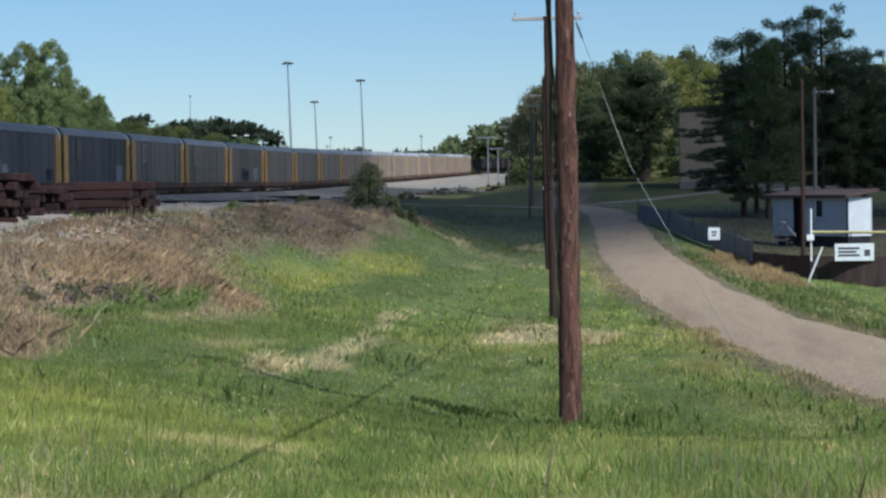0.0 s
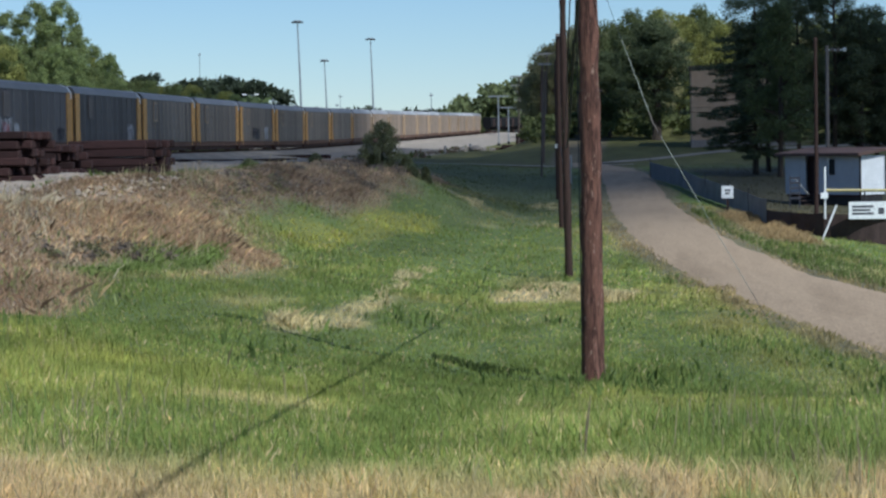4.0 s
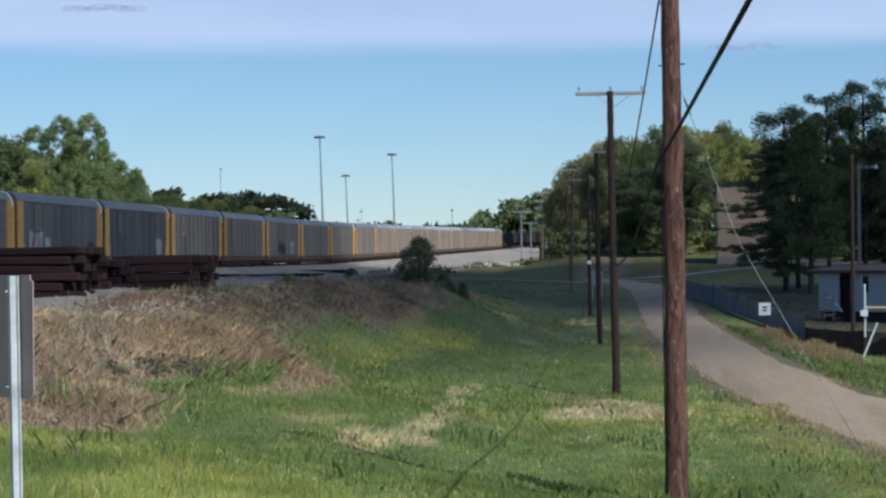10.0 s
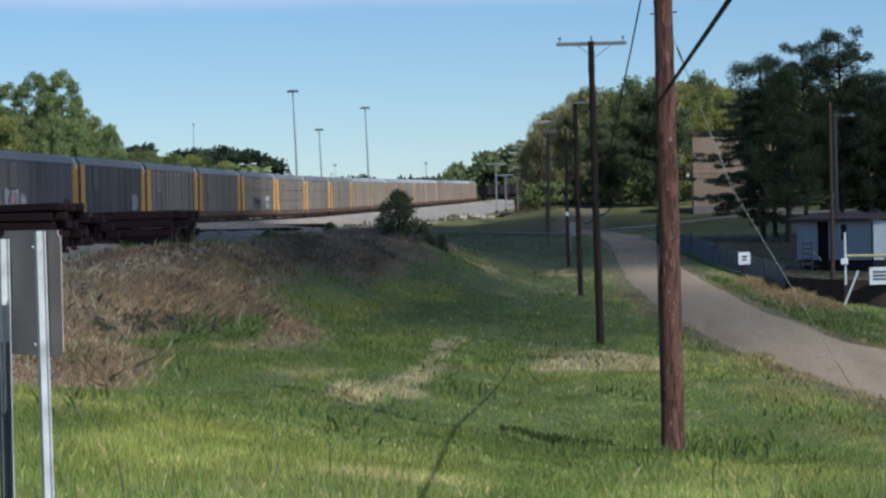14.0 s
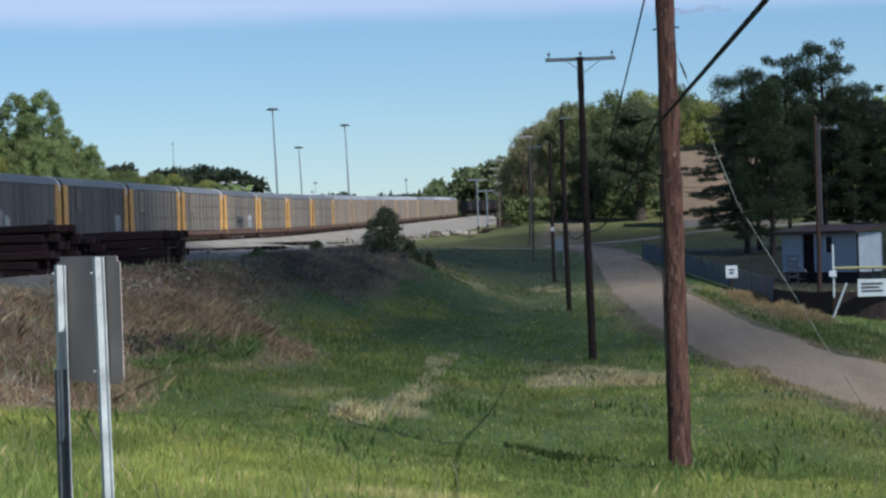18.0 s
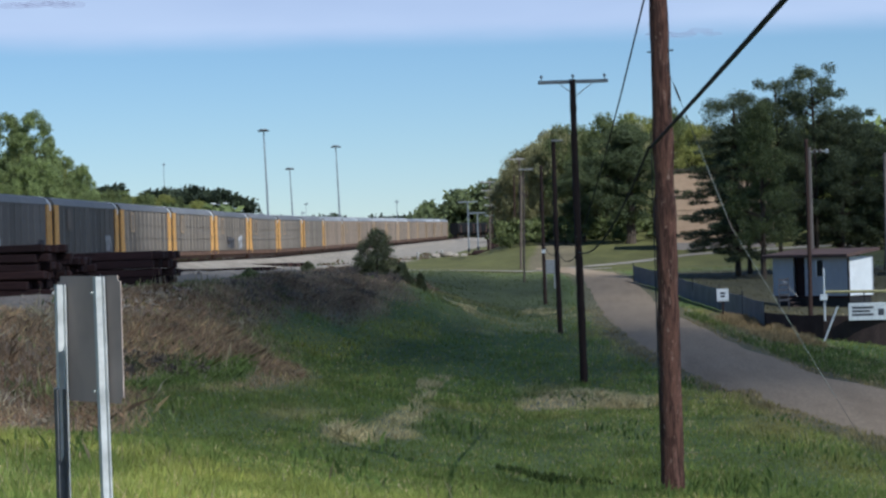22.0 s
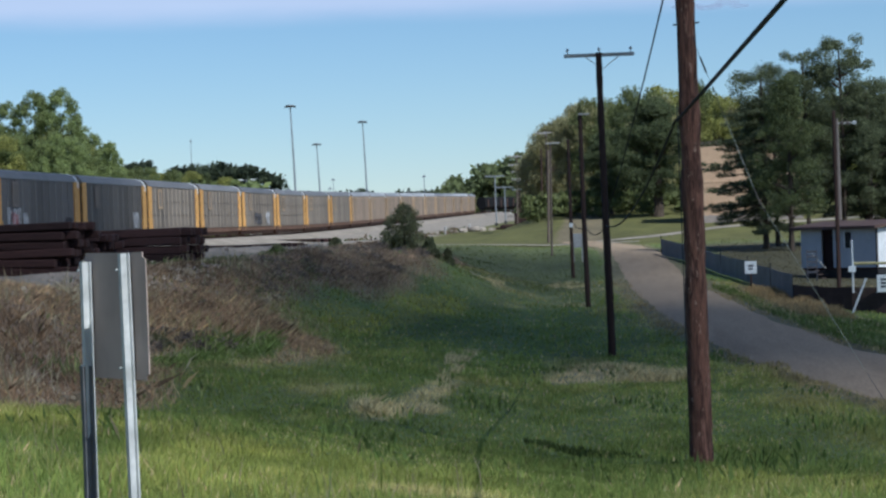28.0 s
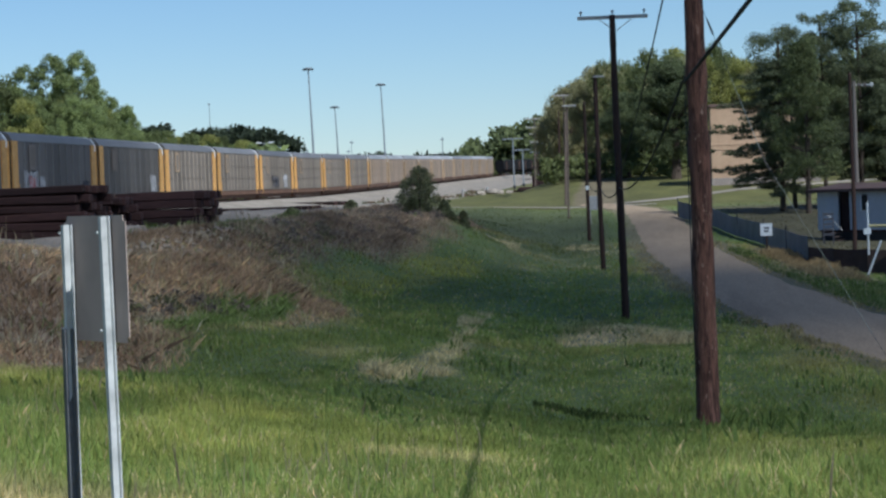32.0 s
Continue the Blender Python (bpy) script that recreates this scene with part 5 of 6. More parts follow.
def build_trees():
    rnd = random.Random(11)
    a = broadleaf("broadleaf_tree", 14.0, 4.2, 1, "spring", "tall fresh green broadleaf tree behind the train", 0.15, 165, count=64, fat=0.72)
    b = broadleaf("broadleaf_tree", 14.0, 4.2, 2, "fresh", "pale yellow-green spring broadleaf tree")
    c = broadleaf("broadleaf_tree", 12.0, 4.8, 3, "olive", "olive and bronze budding broadleaf tree on the rise")
    d = broadleaf("oak_tree", 14.6, 4.4, 4, "lawn_oak", "large dark green oak on the lawn", 0.14, 230, 0.5, 110, 0.2, 0.56, 0.40, 0.8)
    f = broadleaf("broadleaf_tree", 14.0, 4.4, 15, "oak", "dull green broadleaf tree on the rise")
    h = broadleaf("broadleaf_tree", 21.0, 4.6, 21, "spring", "tall fresh green broadleaf tree with a rounded head", 0.14, 190, 0.34, 120, 0.35, fat=0.62)
    heads = []
    # the wood behind the train: its outline falls from a tall two-headed tree down to the track
    skyline = [(-112, 16.0), (-103, 16.4), (-98, 16.6), (-93, 16.8), (-88, 15.8), (-82, 15.6), (-79, 14.6), (-72, 13.6), (-69.5, 12.6), (-68, 11.8), (-66.5, 11.2), (-65, 10.6), (-63.7, 8.6), (-62, 7.0), (-58, 5.2)]
    su, sz = zip(*skyline)
    left = {0: [], 1: [], 2: []}
    for i in range(54):
        u = -60.0 - i * 0.98 + rnd.uniform(-0.4, 0.4)
        y = 318 + rnd.uniform(-16, 26)
        x = u * y / 320
        wide = rnd.uniform(0.45, 0.7) if u > -80 else rnd.uniform(0.6, 0.9)
        top = min(np.interp(u, su, sz), np.interp(u + wide * 3.0, su, sz) + 0.9) * rnd.uniform(0.86, 1.0) * y / 320
        left[(0, 0, 2, 0, 1)[i % 5]].append((x, y, wide, max(4.0, top - gz(x, y)) / 13.0, rnd.uniform(0, 360)))
    for u, y, wide, top in ((-75.3, 322, 0.78, 19.2), (-71.8, 321, 0.74, 19.3), (-73.6, 325, 0.7, 18.0), (-78.8, 324, 0.72, 18.0), (-70.2, 322, 0.45, 16.2), (-67.9, 323, 0.5, 13.6), (-65.6, 322, 0.42, 12.4)):
        x = u * y / 320
        heads.append((x, y, wide * 1.05, (top - gz(x, y)) / 20.2, u * 50 % 360))
    for i in range(13):
        u, y = -63.5 + i * 1.1 + rnd.uniform(-0.3, 0.3), 334 + rnd.uniform(-5, 8)
        left[(0, 2, 0, 1)[i % 4]].append((u * y / 320, y, rnd.uniform(0.36, 0.5), (np.interp(i, [0, 6, 12], [9.4, 8.4, 7.2]) * rnd.uniform(0.9, 1.0) - gz(u, y)) / 13.0, rnd.uniform(0, 360)))
    # the wood on the rise beyond the lawn
    ridge = [(-14.8, 8.5), (-13.6, 10.8), (-12.8, 12.8), (-11.6, 14.6), (-8.5, 16.2), (-5.1, 16.0), (-2.5, 16.2), (-0.2, 17.0), (2.8, 16.8), (4.3, 17.6), (8.8, 17.7), (11.7, 16.2), (16, 15.5), (34, 14.5)]
    ru, rz = zip(*ridge)
    right = {0: [], 1: [], 2: [], 3: []}
    for i in range(46):
        u = -13.4 + i * 0.95 + rnd.uniform(-0.4, 0.4)
        y = 345 + rnd.uniform(-8, 30)
        x = u * y / 345
        wide = rnd.uniform(0.5, 0.85)
        top = min(np.interp(u, ru, rz), np.interp(u - wide * 2.2, ru, rz) + 1.2) * rnd.uniform(0.88, 1.0) * y / 345
        kind = rnd.choice((0, 0, 1)) if u < -6.5 else rnd.choice((3, 3, 1, 2)) if u < 2.5 else rnd.choice((2, 2, 3, 1))
        right[kind].append((x, y, wide, max(4.0, top - gz(x, y)) / (11.2 if kind == 1 else 13.0), rnd.uniform(0, 360)))
    plant(a, left[0], "broadleaf trees")
    plant(h, heads, "broadleaf trees")
    plant(broadleaf("broadleaf_tree", 14.0, 4.8, 12, "olive", "pale grey-olive budding broadleaf tree on the rise"), right[0], "broadleaf trees")
    plant(b, left[1] + right[2], "broadleaf trees")
    plant(c, right[1], "broadleaf trees")
    plant(f, left[2] + right[3], "broadleaf trees")
    plant(d, [(2.45, 312, 1.12, 0.98, 0), (-3.4, 322, 0.75, 0.72, 60)], "oaks on the lawn")
    p = pine("pine_tree", 14.7, 5.7, 5, "dark loblolly pine with drooping tiered branches by the ball field")
    q = bushy_pine("pine_tree", 15.4, 2.9, 6, "tall dark loblolly pine with a clumped open crown", 0.2, [0.7, 1.0, 1.05, 0.95, 0.9, 0.55], per=560, count=100)
    r = bushy_pine("cedar_tree", 12.9, 2.5, 7, "soft olive-green conifer among the darker pines", 0.2, [0.7, 1.0, 1.0, 0.85, 0.6, 0.2], 0.08, 520, "cedar", 120)
    plant(p, [(9.6, 198, 1.0, 1.0, 20), (17.9, 205, 1.0, 0.86, 200)], "pines by the ball field")
    plant(q, [(15.7, 200, 1.0, 1.06, 0), (13.0, 200, 0.85, 1.0, 100), (11.0, 207, 0.9, 0.84, 160), (17.8, 201, 0.9, 0.82, 40), (19.6, 208, 1.0, 0.86, 300), (21.4, 203, 1.0, 0.74, 50), (24.2, 208, 1.1, 0.8, 80)], "pines by the ball field")
    plant(r, [(11.15, 192, 1.0, 1.0, 0), (23.2, 192, 1.0, 0.65, 90)], "pines by the ball field")
    # bush on the bank and seedlings
    rng = np.random.default_rng(8)
    for x, y, h, w, leaf, lab in ((-11.1, 121, 2.25, 1.0, "bush", "dense dull green cedar bush on the bank"), (-9.95, 121, 0.95, 0.36, "bush", "small dark green seedling on the bank"),
                                  (-9.1, 121.5, 0.85, 0.26, "bush", "small dark green seedling on the bank"), (-9.6, 120.6, 0.5, 0.3, "bush", "small dark green seedling on the bank"),
                                  (-15.2, 128, 0.6, 0.35, "bush", "small dark green seedling on the bank"), (-14.2, 100, 0.45, 0.3, "bush", "small dark green seedling on the bank")):
        z = gz(x, y)
        e = empty("bush", pose(x, y, z - 0.1), lab, "bush", "bushes on the bank")
        part("stem", tube(bmesh.new(), [(0, 0, -0.1), (0, 0, h * 0.8)], [0.05, 0.015], 6), M_bark, e)
        cl = []
        for k in range(105):
            s, turn = (k + 0.5) / 105, rng.uniform(0, 6.283)
            d = w * np.interp(s, [0, 0.3, 0.65, 0.85, 1], [0.9, 1.0, 0.86, 0.6, 0.18]) * math.sqrt(rng.uniform(0, 1))
            cl.append(((d * math.cos(turn), d * math.sin(turn), h * (0.03 + 0.93 * s)), w * rng.uniform(0.2, 0.36)))
        V, F = leaf_cloud(rng, [(c, r * (1.1 - 0.5 * c[2] / h)) for c, r in cl], 2000 / max(w, 0.3), 0.045, 1.15)
        raw("crown", V, F, M_leaf[leaf], parent=e)


def woods(name, label, spans, leaf, seed, size, fat=1.0):
    rng = np.random.default_rng(seed)
    clumps = []
    for xa, xb, y, tops, step in spans:
        for x in np.arange(xa, xb, step):
            top = np.interp(x, np.linspace(xa, xb, len(tops)), tops) * rng.uniform(0.93, 1.02)
            yy = y + rng.uniform(-12, 12)
            z0 = gz(x, yy)
            for _ in range(int(13 * fat)):
                zz = z0 + (top - z0) * rng.uniform(0.1, 0.93)
                clumps.append(((x + rng.uniform(-step, step), yy + rng.uniform(-6, 6), zz), fat * step * rng.uniform(0.45, 0.9)))
    V, F = leaf_cloud(rng, clumps, 6 / (size * size), size)
    ob = raw(name, V, F, M_leaf[leaf])
    tagged(ob, label, "woods", kind="stuff")


def build_woods():
    # Far pines stand in cloud shade, partly put into the dark leaf colour.
    woods("far_woods", "dark distant pine woods beyond the rail yard", [(-214, -140, 1000, [25, 28, 29, 28.5, 27.5, 28.5, 27.5, 26.5, 23], 3.4), (-142, -60, 1050, [16, 13, 15, 11, 14, 11, 13], 4)], "dark", 31, 1.2, 1.5)
    woods("far_woods", "hazy green distant woods beside the track", [(-68, -18, 900, [11, 17, 22, 24, 25, 26, 26], 4), (-24, 10, 700, [13, 16, 17], 5)], "haze", 32, 1.0, 1.5)
    woods("far_woods", "pale green woods closing the far side of the valley", [(-330, -120, 420, [17, 18, 17], 7), (30, 140, 380, [17, 18, 16], 7), (-128, -50, 350, [9.5, 10.5, 10, 8.5, 7], 3.0)], "spring", 33, 0.9, 1.0)
    woods("hedge", "shaded undergrowth below the trees across the lawn", [(-14, 30, 329, [3.6, 4.2, 3.6, 4.0, 3.8, 4.2], 1.2)], "oak", 34, 0.35)


build_trees()
build_woods()


# ---- grass, brush and stones ----
def blades(name, n, xr, yr, h, w, seed, keep, colour, label, category, lean=0.7, along=None):
    rng = np.random.default_rng(seed)
    y = np.exp(rng.uniform(math.log(yr[0]), math.log(yr[1]), n)) if along is None else rng.uniform(*yr, n)
    x = xr[0](y) + (xr[1](y) - xr[0](y)) * rng.uniform(0, 1, n)
    ok = keep(x, y, rng.uniform(0, 1, n))
    x, y = x[ok], y[ok]
    m = len(x)
    z = hgt(x, y) + bumps(x, y)
    tuft = 0.6 + 0.7 * soft_step(-0.4, 1.0, lump(x, y, 0.6, seed) + 0.7 * lump(x, y, 0.17, seed + 2))
    hh = h * rng.uniform(0.45, 1.25, m) * tuft
    ww = w * rng.uniform(0.6, 1.4, m)
    a, b = rng.uniform(0, 6.283, m), rng.uniform(0, 6.283, m)
    l = hh * lean * rng.uniform(0, 1, m)
    base = np.stack([x, y, z - 0.03], 1)
    side = np.stack([np.cos(a) * ww, np.sin(a) * ww, 0 * a], 1)
    tip = base + np.stack([np.cos(b) * l, np.sin(b) * l, hh + 0.03], 1)
    mid = base + np.stack([np.cos(b) * l * 0.3, np.sin(b) * l * 0.3, hh * 0.55 + 0.02], 1)
    V = np.stack([base - side, base + side, mid + side * 0.7, tip, mid - side * 0.7], 1).reshape(-1, 3)
    i = np.arange(m)[:, None] * 5
    F = i + np.array([[0, 1, 2, 3, 4]])
    c = colour(x, y, rng)
    ob = raw(name, V, F, M_blade, np.repeat(c, 5, 0))
    return tagged(ob, label, category, kind="stuff")


def view_l(y):
    return 0.6 - 0.36 * y


def view_r(y):
    return 2.4 + 0.128 * y


def off_road(x, y):
    return np.abs(x - road_x(y)) > 1.82 + 0.2 * lump(x, y, 0.4, 2)


def grass_colour(x, y, rng):
    c = soil(x, y)
    d = rng.uniform(0, 1, (len(x), 1))
    clump = (0.55 * lump(x, y, 0.33, 31) + 0.55 * lump(x, y, 0.12, 32) + 0.3 * lump(x, y, 1.1, 33))[:, None]
    c = np.where(d < 0.025 + 0.07 * np.clip(clump, 0, 1), STRAW * 0.8, np.where(d < 0.2 + 0.3 * clump, c * 0.6 + DRY * 0.45, c * 1.12))
    return c * np.array((1.07, 1.0, 0.93)) * (1 + 0.17 * (1 - soft_step(20, 36, y)))[:, None] * (1.6 + 0.36 * np.clip(clump, -1, 1)) * rng.uniform(0.88, 1.16, (len(x), 1))


def is_turf(x, y, u):
    return off_road(x, y) & (u > 0.96 * brush_weight(x, y)) & (gravel_weight(x, y) < 0.4)


def brush_colour(x, y, rng):
    d = rng.uniform(0, 1, (len(x), 1))
    mott = np.clip(0.6 * lump(x, y, 0.9, 61) + 0.6 * lump(x, y, 0.3, 62), -1, 1)[:, None]
    big = np.clip(lump(x, y, 1.5, 66), -1, 1)[:, None]
    c = np.where(d < 0.22 + 0.22 * mott + 0.15 * big, STRAW * 0.9, np.where(d < 0.75 + 0.15 * big, BRUSH * 1.35, BRUSH * 0.62))
    # Far blades blend to a dull grey-brown that takes in some shade.
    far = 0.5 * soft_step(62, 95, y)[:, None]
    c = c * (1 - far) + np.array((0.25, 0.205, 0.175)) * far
    green = np.maximum(patch(x, y, -8.9, 51.5, 0.9, 6.5, 13), 0.3 * soft_step(0.3, 0.8, lump(x, y, 2.3, 64))) > rng.uniform(0, 0.8, len(x))
    return np.where(green[:, None], GRASS * rng.uniform(0.9, 1.9, (len(x), 1)), c * (1.14 + 0.55 * mott) * np.array((1.08, 0.99, 0.88))) * rng.uniform(0.7, 1.3, (len(x), 1))


def build_cover():
    blades("grass", 140000, (view_l, view_r), (10.2, 26), 0.14, 0.0055, 1, is_turf, grass_colour, "long spring grass with dry stems", "grass")
    blades("grass", 150000, (view_l, view_r), (24, 62), 0.09, 0.012, 2, is_turf, grass_colour, "long spring grass with dry stems", "grass")
    blades("grass", 110000, (view_l, view_r), (58, 150), 0.12, 0.026, 3, is_turf, grass_colour, "long spring grass with dry stems", "grass")
    blades("grass", 16000, (lambda y: toe_x(y) - 6, view_r), (145, 250), 0.1, 0.04, 10, lambda x, y, u: off_road(x, y) & (gravel_weight(x, y) < 0.4), lambda x, y, rng: soil(x, y) * 1.45 * (1.0 + 0.18 * lump(x, y, 0.9, 77))[:, None] * rng.uniform(0.9, 1.15, (len(x), 1)), "rough dull grass at the valley's end", "grass")
    blades("tall_grass", 5200, (view_l, view_r), (10.5, 30), 0.3, 0.0042, 16, lambda x, y, u: is_turf(x, y, u) & (u < 0.15 + 0.85 * soft_step(-0.1, 0.7, lump(x, y, 0.5, 101))),
           lambda x, y, rng: np.where(rng.uniform(0, 1, (len(x), 1)) < 0.35, STRAW * 0.8, GRASS * 1.7) * rng.uniform(0.8, 1.2, (len(x), 1)), "tall pale grass stems standing above the turf", "grass", 0.45)
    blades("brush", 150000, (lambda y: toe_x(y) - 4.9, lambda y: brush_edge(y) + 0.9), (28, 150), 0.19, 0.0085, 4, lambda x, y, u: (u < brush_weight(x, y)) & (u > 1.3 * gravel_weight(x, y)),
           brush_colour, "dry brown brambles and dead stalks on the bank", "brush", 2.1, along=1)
    blades("brush", 2200, (lambda y: toe_x(y) - 4.4, lambda y: brush_edge(y) - 0.3), (30, 110), 0.45, 0.008, 5, lambda x, y, u: (u < brush_weight(x, y)) & (gravel_weight(x, y) < 0.3),
           lambda x, y, rng: STRAW * rng.uniform(0.6, 1.15, (len(x), 1)), "pale dead reed stalks standing on the bank", "brush", 0.35, along=1)
    blades("weeds", 16000, (lambda y: road_x(y) + 2.2, lambda y: road_x(y) + 5.8), (60, 135), 0.17, 0.022, 6, lambda x, y, u: u < 0.9,
           lambda x, y, rng: np.where(rng.uniform(0, 1, (len(x), 1)) < (0.12 + 0.85 * soft_step(96, 106, y) * soft_step(2.7, 3.4, x - road_x(y)))[:, None], STRAW * 0.85, GRASS * 1.1) * rng.uniform(0.7, 1.3, (len(x), 1)), "tall weeds along the fence", "weeds", 0.5, along=1)
    blades("weeds", 15000, (lambda y: toe_x(y) - 3.8, lambda y: toe_x(y) + 1.4), (38, 128), 0.17, 0.026, 7, lambda x, y, u: u < 0.15 + 0.85 * soft_step(0.2, 0.7, lump(x, y, 1.5, 71)) * brush_weight(x, y),
           lambda x, y, rng: (DEEP * 1.05 + BRUSH * 0.25) * rng.uniform(0.8, 2.3, (len(x), 1)), "broad leafy green weeds among dry brush", "weeds", 0.9, along=1)
    blades("weeds", 5000, (lambda y: -6.5 + 0 * y, lambda y: road_x(y) - 2.2), (24, 80), 0.2, 0.03, 8, lambda x, y, u: u < 0.9 * soft_step(0.45, 0.8, lump(x, y, 0.45, 81) + 0.35 * soft_step(0, 3, x)),
           lambda x, y, rng: DEEP * rng.uniform(1.0, 2.0, (len(x), 1)), "dark broad-leaved weeds growing in the grass", "weeds", 0.8, along=1)
    # Dark blades set along the near pole's shadow line, deepening it.
    blades("weeds", 1500, (lambda y: -2.0 + 0 * y, lambda y: -0.1 + 0 * y), (37.6, 40.2), 0.16, 0.022, 15, lambda x, y, u: u < patch(x, y, 0.2 - (y - 36.7) * 0.62, y, 0.35, 1.0, 5),
           lambda x, y, rng: DEEP * rng.uniform(0.5, 0.9, (len(x), 1)), "dark blades along the near pole's shadow line in the grass", "weeds", 0.8, along=1)
    blades("dry_grass", 11000, (lambda y: road_x(y) + 3.2, lambda y: road_x(y) + 5.3), (101, 128), 0.3, 0.02, 12, lambda x, y, u: u < 0.9,
           lambda x, y, rng: STRAW * np.array((1.1, 0.97, 0.8)) * rng.uniform(0.6, 1.2, (len(x), 1)), "dry tan grass standing along the fence", "grass", 0.6, along=1)
    blades("scrub", 3000, (lambda y: -37 + 0 * y, lambda y: -23 + 0 * y), (300, 440), 0.55, 0.16, 13, lambda x, y, u: u < soft_step(0.25, 0.7, lump(x, y, 1.6, 95)),
           lambda x, y, rng: np.where(rng.uniform(0, 1, (len(x), 1)) < 0.6, BRUSH, GRASS) * rng.uniform(0.5, 1.0, (len(x), 1)), "low scrub growing on the gravel bank", "scrub", 0.9, along=1)
    blades("weeds", 5500, (lambda y: toe_x(y) - 5.8, lambda y: toe_x(y) - 3.8), (44, 112), 0.17, 0.022, 14, lambda x, y, u: u < soft_step(0.1, 0.6, lump(x, y, 0.8, 97)),
           lambda x, y, rng: GRASS * rng.uniform(0.6, 1.2, (len(x), 1)), "green weeds along the bank's rim", "weeds", 0.9, along=1)
    # pale dead tangles on the bank and straw lying in the hollows
    blades("dead_stalks", 6000, (lambda y: toe_x(y) - 4.6, lambda y: toe_x(y) + 1.0), (33, 84), 0.24, 0.014, 11, lambda x, y, u: u < brush_weight(x, y) * (0.08 + 0.9 * soft_step(0.35, 0.8, lump(x, y, 0.7, 91))),
           lambda x, y, rng: np.array((0.54, 0.46, 0.31)) * rng.uniform(0.8, 1.45, (len(x), 1)), "tangled pale dead stalks on the bank", "brush", 2.0, along=1)
    straw = ((-4.55, 43.0, 0.5, 1.1), (-4.15, 45.3, 0.4, 1.3), (-4.3, 51, 0.24, 3.4), (-4.5, 58, 0.24, 4.5), (-5.1, 71, 0.3, 6), (-1.7, 66.0, 0.55, 2.4), (-1.4, 72.0, 1.0, 1.8), (-1.15, 60.5, 0.28, 2.2), (-0.6, 62.8, 0.7, 1.6), (0.35, 63.6, 0.6, 1.5), (-3.2, 117, 0.8, 4), (-2.5, 135, 0.8, 4), (0.1, 66.0, 0.85, 1.5), (-0.6, 69.5, 0.9, 1.5), (-7.3, 126, 0.9, 4.5), (-4.0, 146, 0.8, 5))
    for k, (cx, cy, rx, ry) in enumerate(straw):
        blades("dead_stalks", 2400, (lambda y: cx - 1.4 * rx + 0 * y, lambda y: cx + 1.4 * rx + 0 * y), (cy - 1.4 * ry, cy + 1.4 * ry), 0.2, 0.012 + 0.0001 * cy, 20 + k,
               lambda x, y, u: u < 0.75 * patch(x, y, cx, cy, rx, ry, k + 3) * soft_step(-0.15, 0.6, lump(x, y, 0.22, k)),
               lambda x, y, rng: np.array((0.64, 0.54, 0.29)) * rng.uniform(0.8, 1.4, (len(x), 1)), "patch of pale flattened straw in the grass", "straw", 1.6, along=1)
    # low brambles, leafy scrub and pale tangles heaped on the bank
    for name, leaf, many, y0, y1, flat, size, lab in (("bramble", "bramble", 260, 40, 138, 0.55, 0.06, "grey-brown leafless brambles heaped on the bank"),
                                                      ("scrub", "leafy", 120, 44, 128, 0.6, 0.055, "olive leafy scrub among brambles on the bank"),
                                                      ("dead_stalks", "tangle", 70, 34, 100, 0.45, 0.06, "pale tangled dead stalks on the bank")):
        rb = np.random.default_rng(many)
        heaps = []
        while len(heaps) < many:
            y = rb.uniform(y0, y1)
            x = toe_x(y) - 4.0 + (brush_edge(y) - toe_x(y) + 3.6) * rb.uniform(0, 1)
            if brush_weight(x, y) > 0.6 and float(lump(x, y, 1.1, many)) > -0.2:
                heaps.append(((float(x), float(y), gz(x, y) + 0.06), float(rb.uniform(0.16, 0.42)) * (0.7 + 0.006 * (y - 40))))
        V, F = leaf_cloud(rb, heaps, 900, size, flat)
        tagged(raw(name, V, F, M_leaf[leaf]), lab, "brush", kind="stuff")
    # pale boulders below the far ballast
    for k, (x, y, r) in enumerate(((-29.5, 372, 0.55), (-28.4, 381, 0.4), (-26.6, 392, 0.7), (-25.2, 398, 0.9), (-24.3, 401, 0.6), (-23.2, 408, 0.45), (-30.8, 352, 0.35))):
        rb = np.random.default_rng(60 + k)
        ico = bmesh.new()
        bmesh.ops.create_icosphere(ico, subdivisions=2, radius=r)
        for v in ico.verts:
            v.co = Vector((v.co.x * 1.3, v.co.y, v.co.z * 0.75)) * (1 + rb.uniform(-0.16, 0.16))
        ob = part("boulder", ico, M_ballast)
        ob.matrix_basis = pose(x, y, gz(x, y) + 0.3 * r, 0, 0, 40 * k)
        tagged(ob, "pale rough boulder lying on the gravel bank", "boulder", "boulders below the track")
    # stones on the bank's rim
    rng = np.random.default_rng(9)
    n = 4200
    y = rng.uniform(36, 125, n)
    x = toe_x(y) - 4.0 - np.abs(rng.normal(0, 1.6, n)) + 0.6
    z = hgt(x, y) + bumps(x, y)
    s = rng.uniform(0.025, 0.095, n) * np.where(rng.uniform(0, 1, n) < 0.09, 2.2, 1)
    o = np.array([[1, 0, 0], [-1, 0, 0], [0, 1, 0], [0, -1, 0], [0, 0, 0.7], [0, 0, -0.5]])
    V = np.stack([x, y, z], 1)[:, None] + o[None] * s[:, None, None] * rng.uniform(0.6, 1.3, (n, 6, 1))
    f = np.array([[0, 2, 4], [2, 1, 4], [1, 3, 4], [3, 0, 4], [2, 0, 5], [1, 2, 5], [3, 1, 5], [0, 3, 5]])
    ob = raw("gravel_stones", V.reshape(-1, 3), (np.arange(n)[:, None, None] * 6 + f[None]).reshape(-1, 3), M_stone)
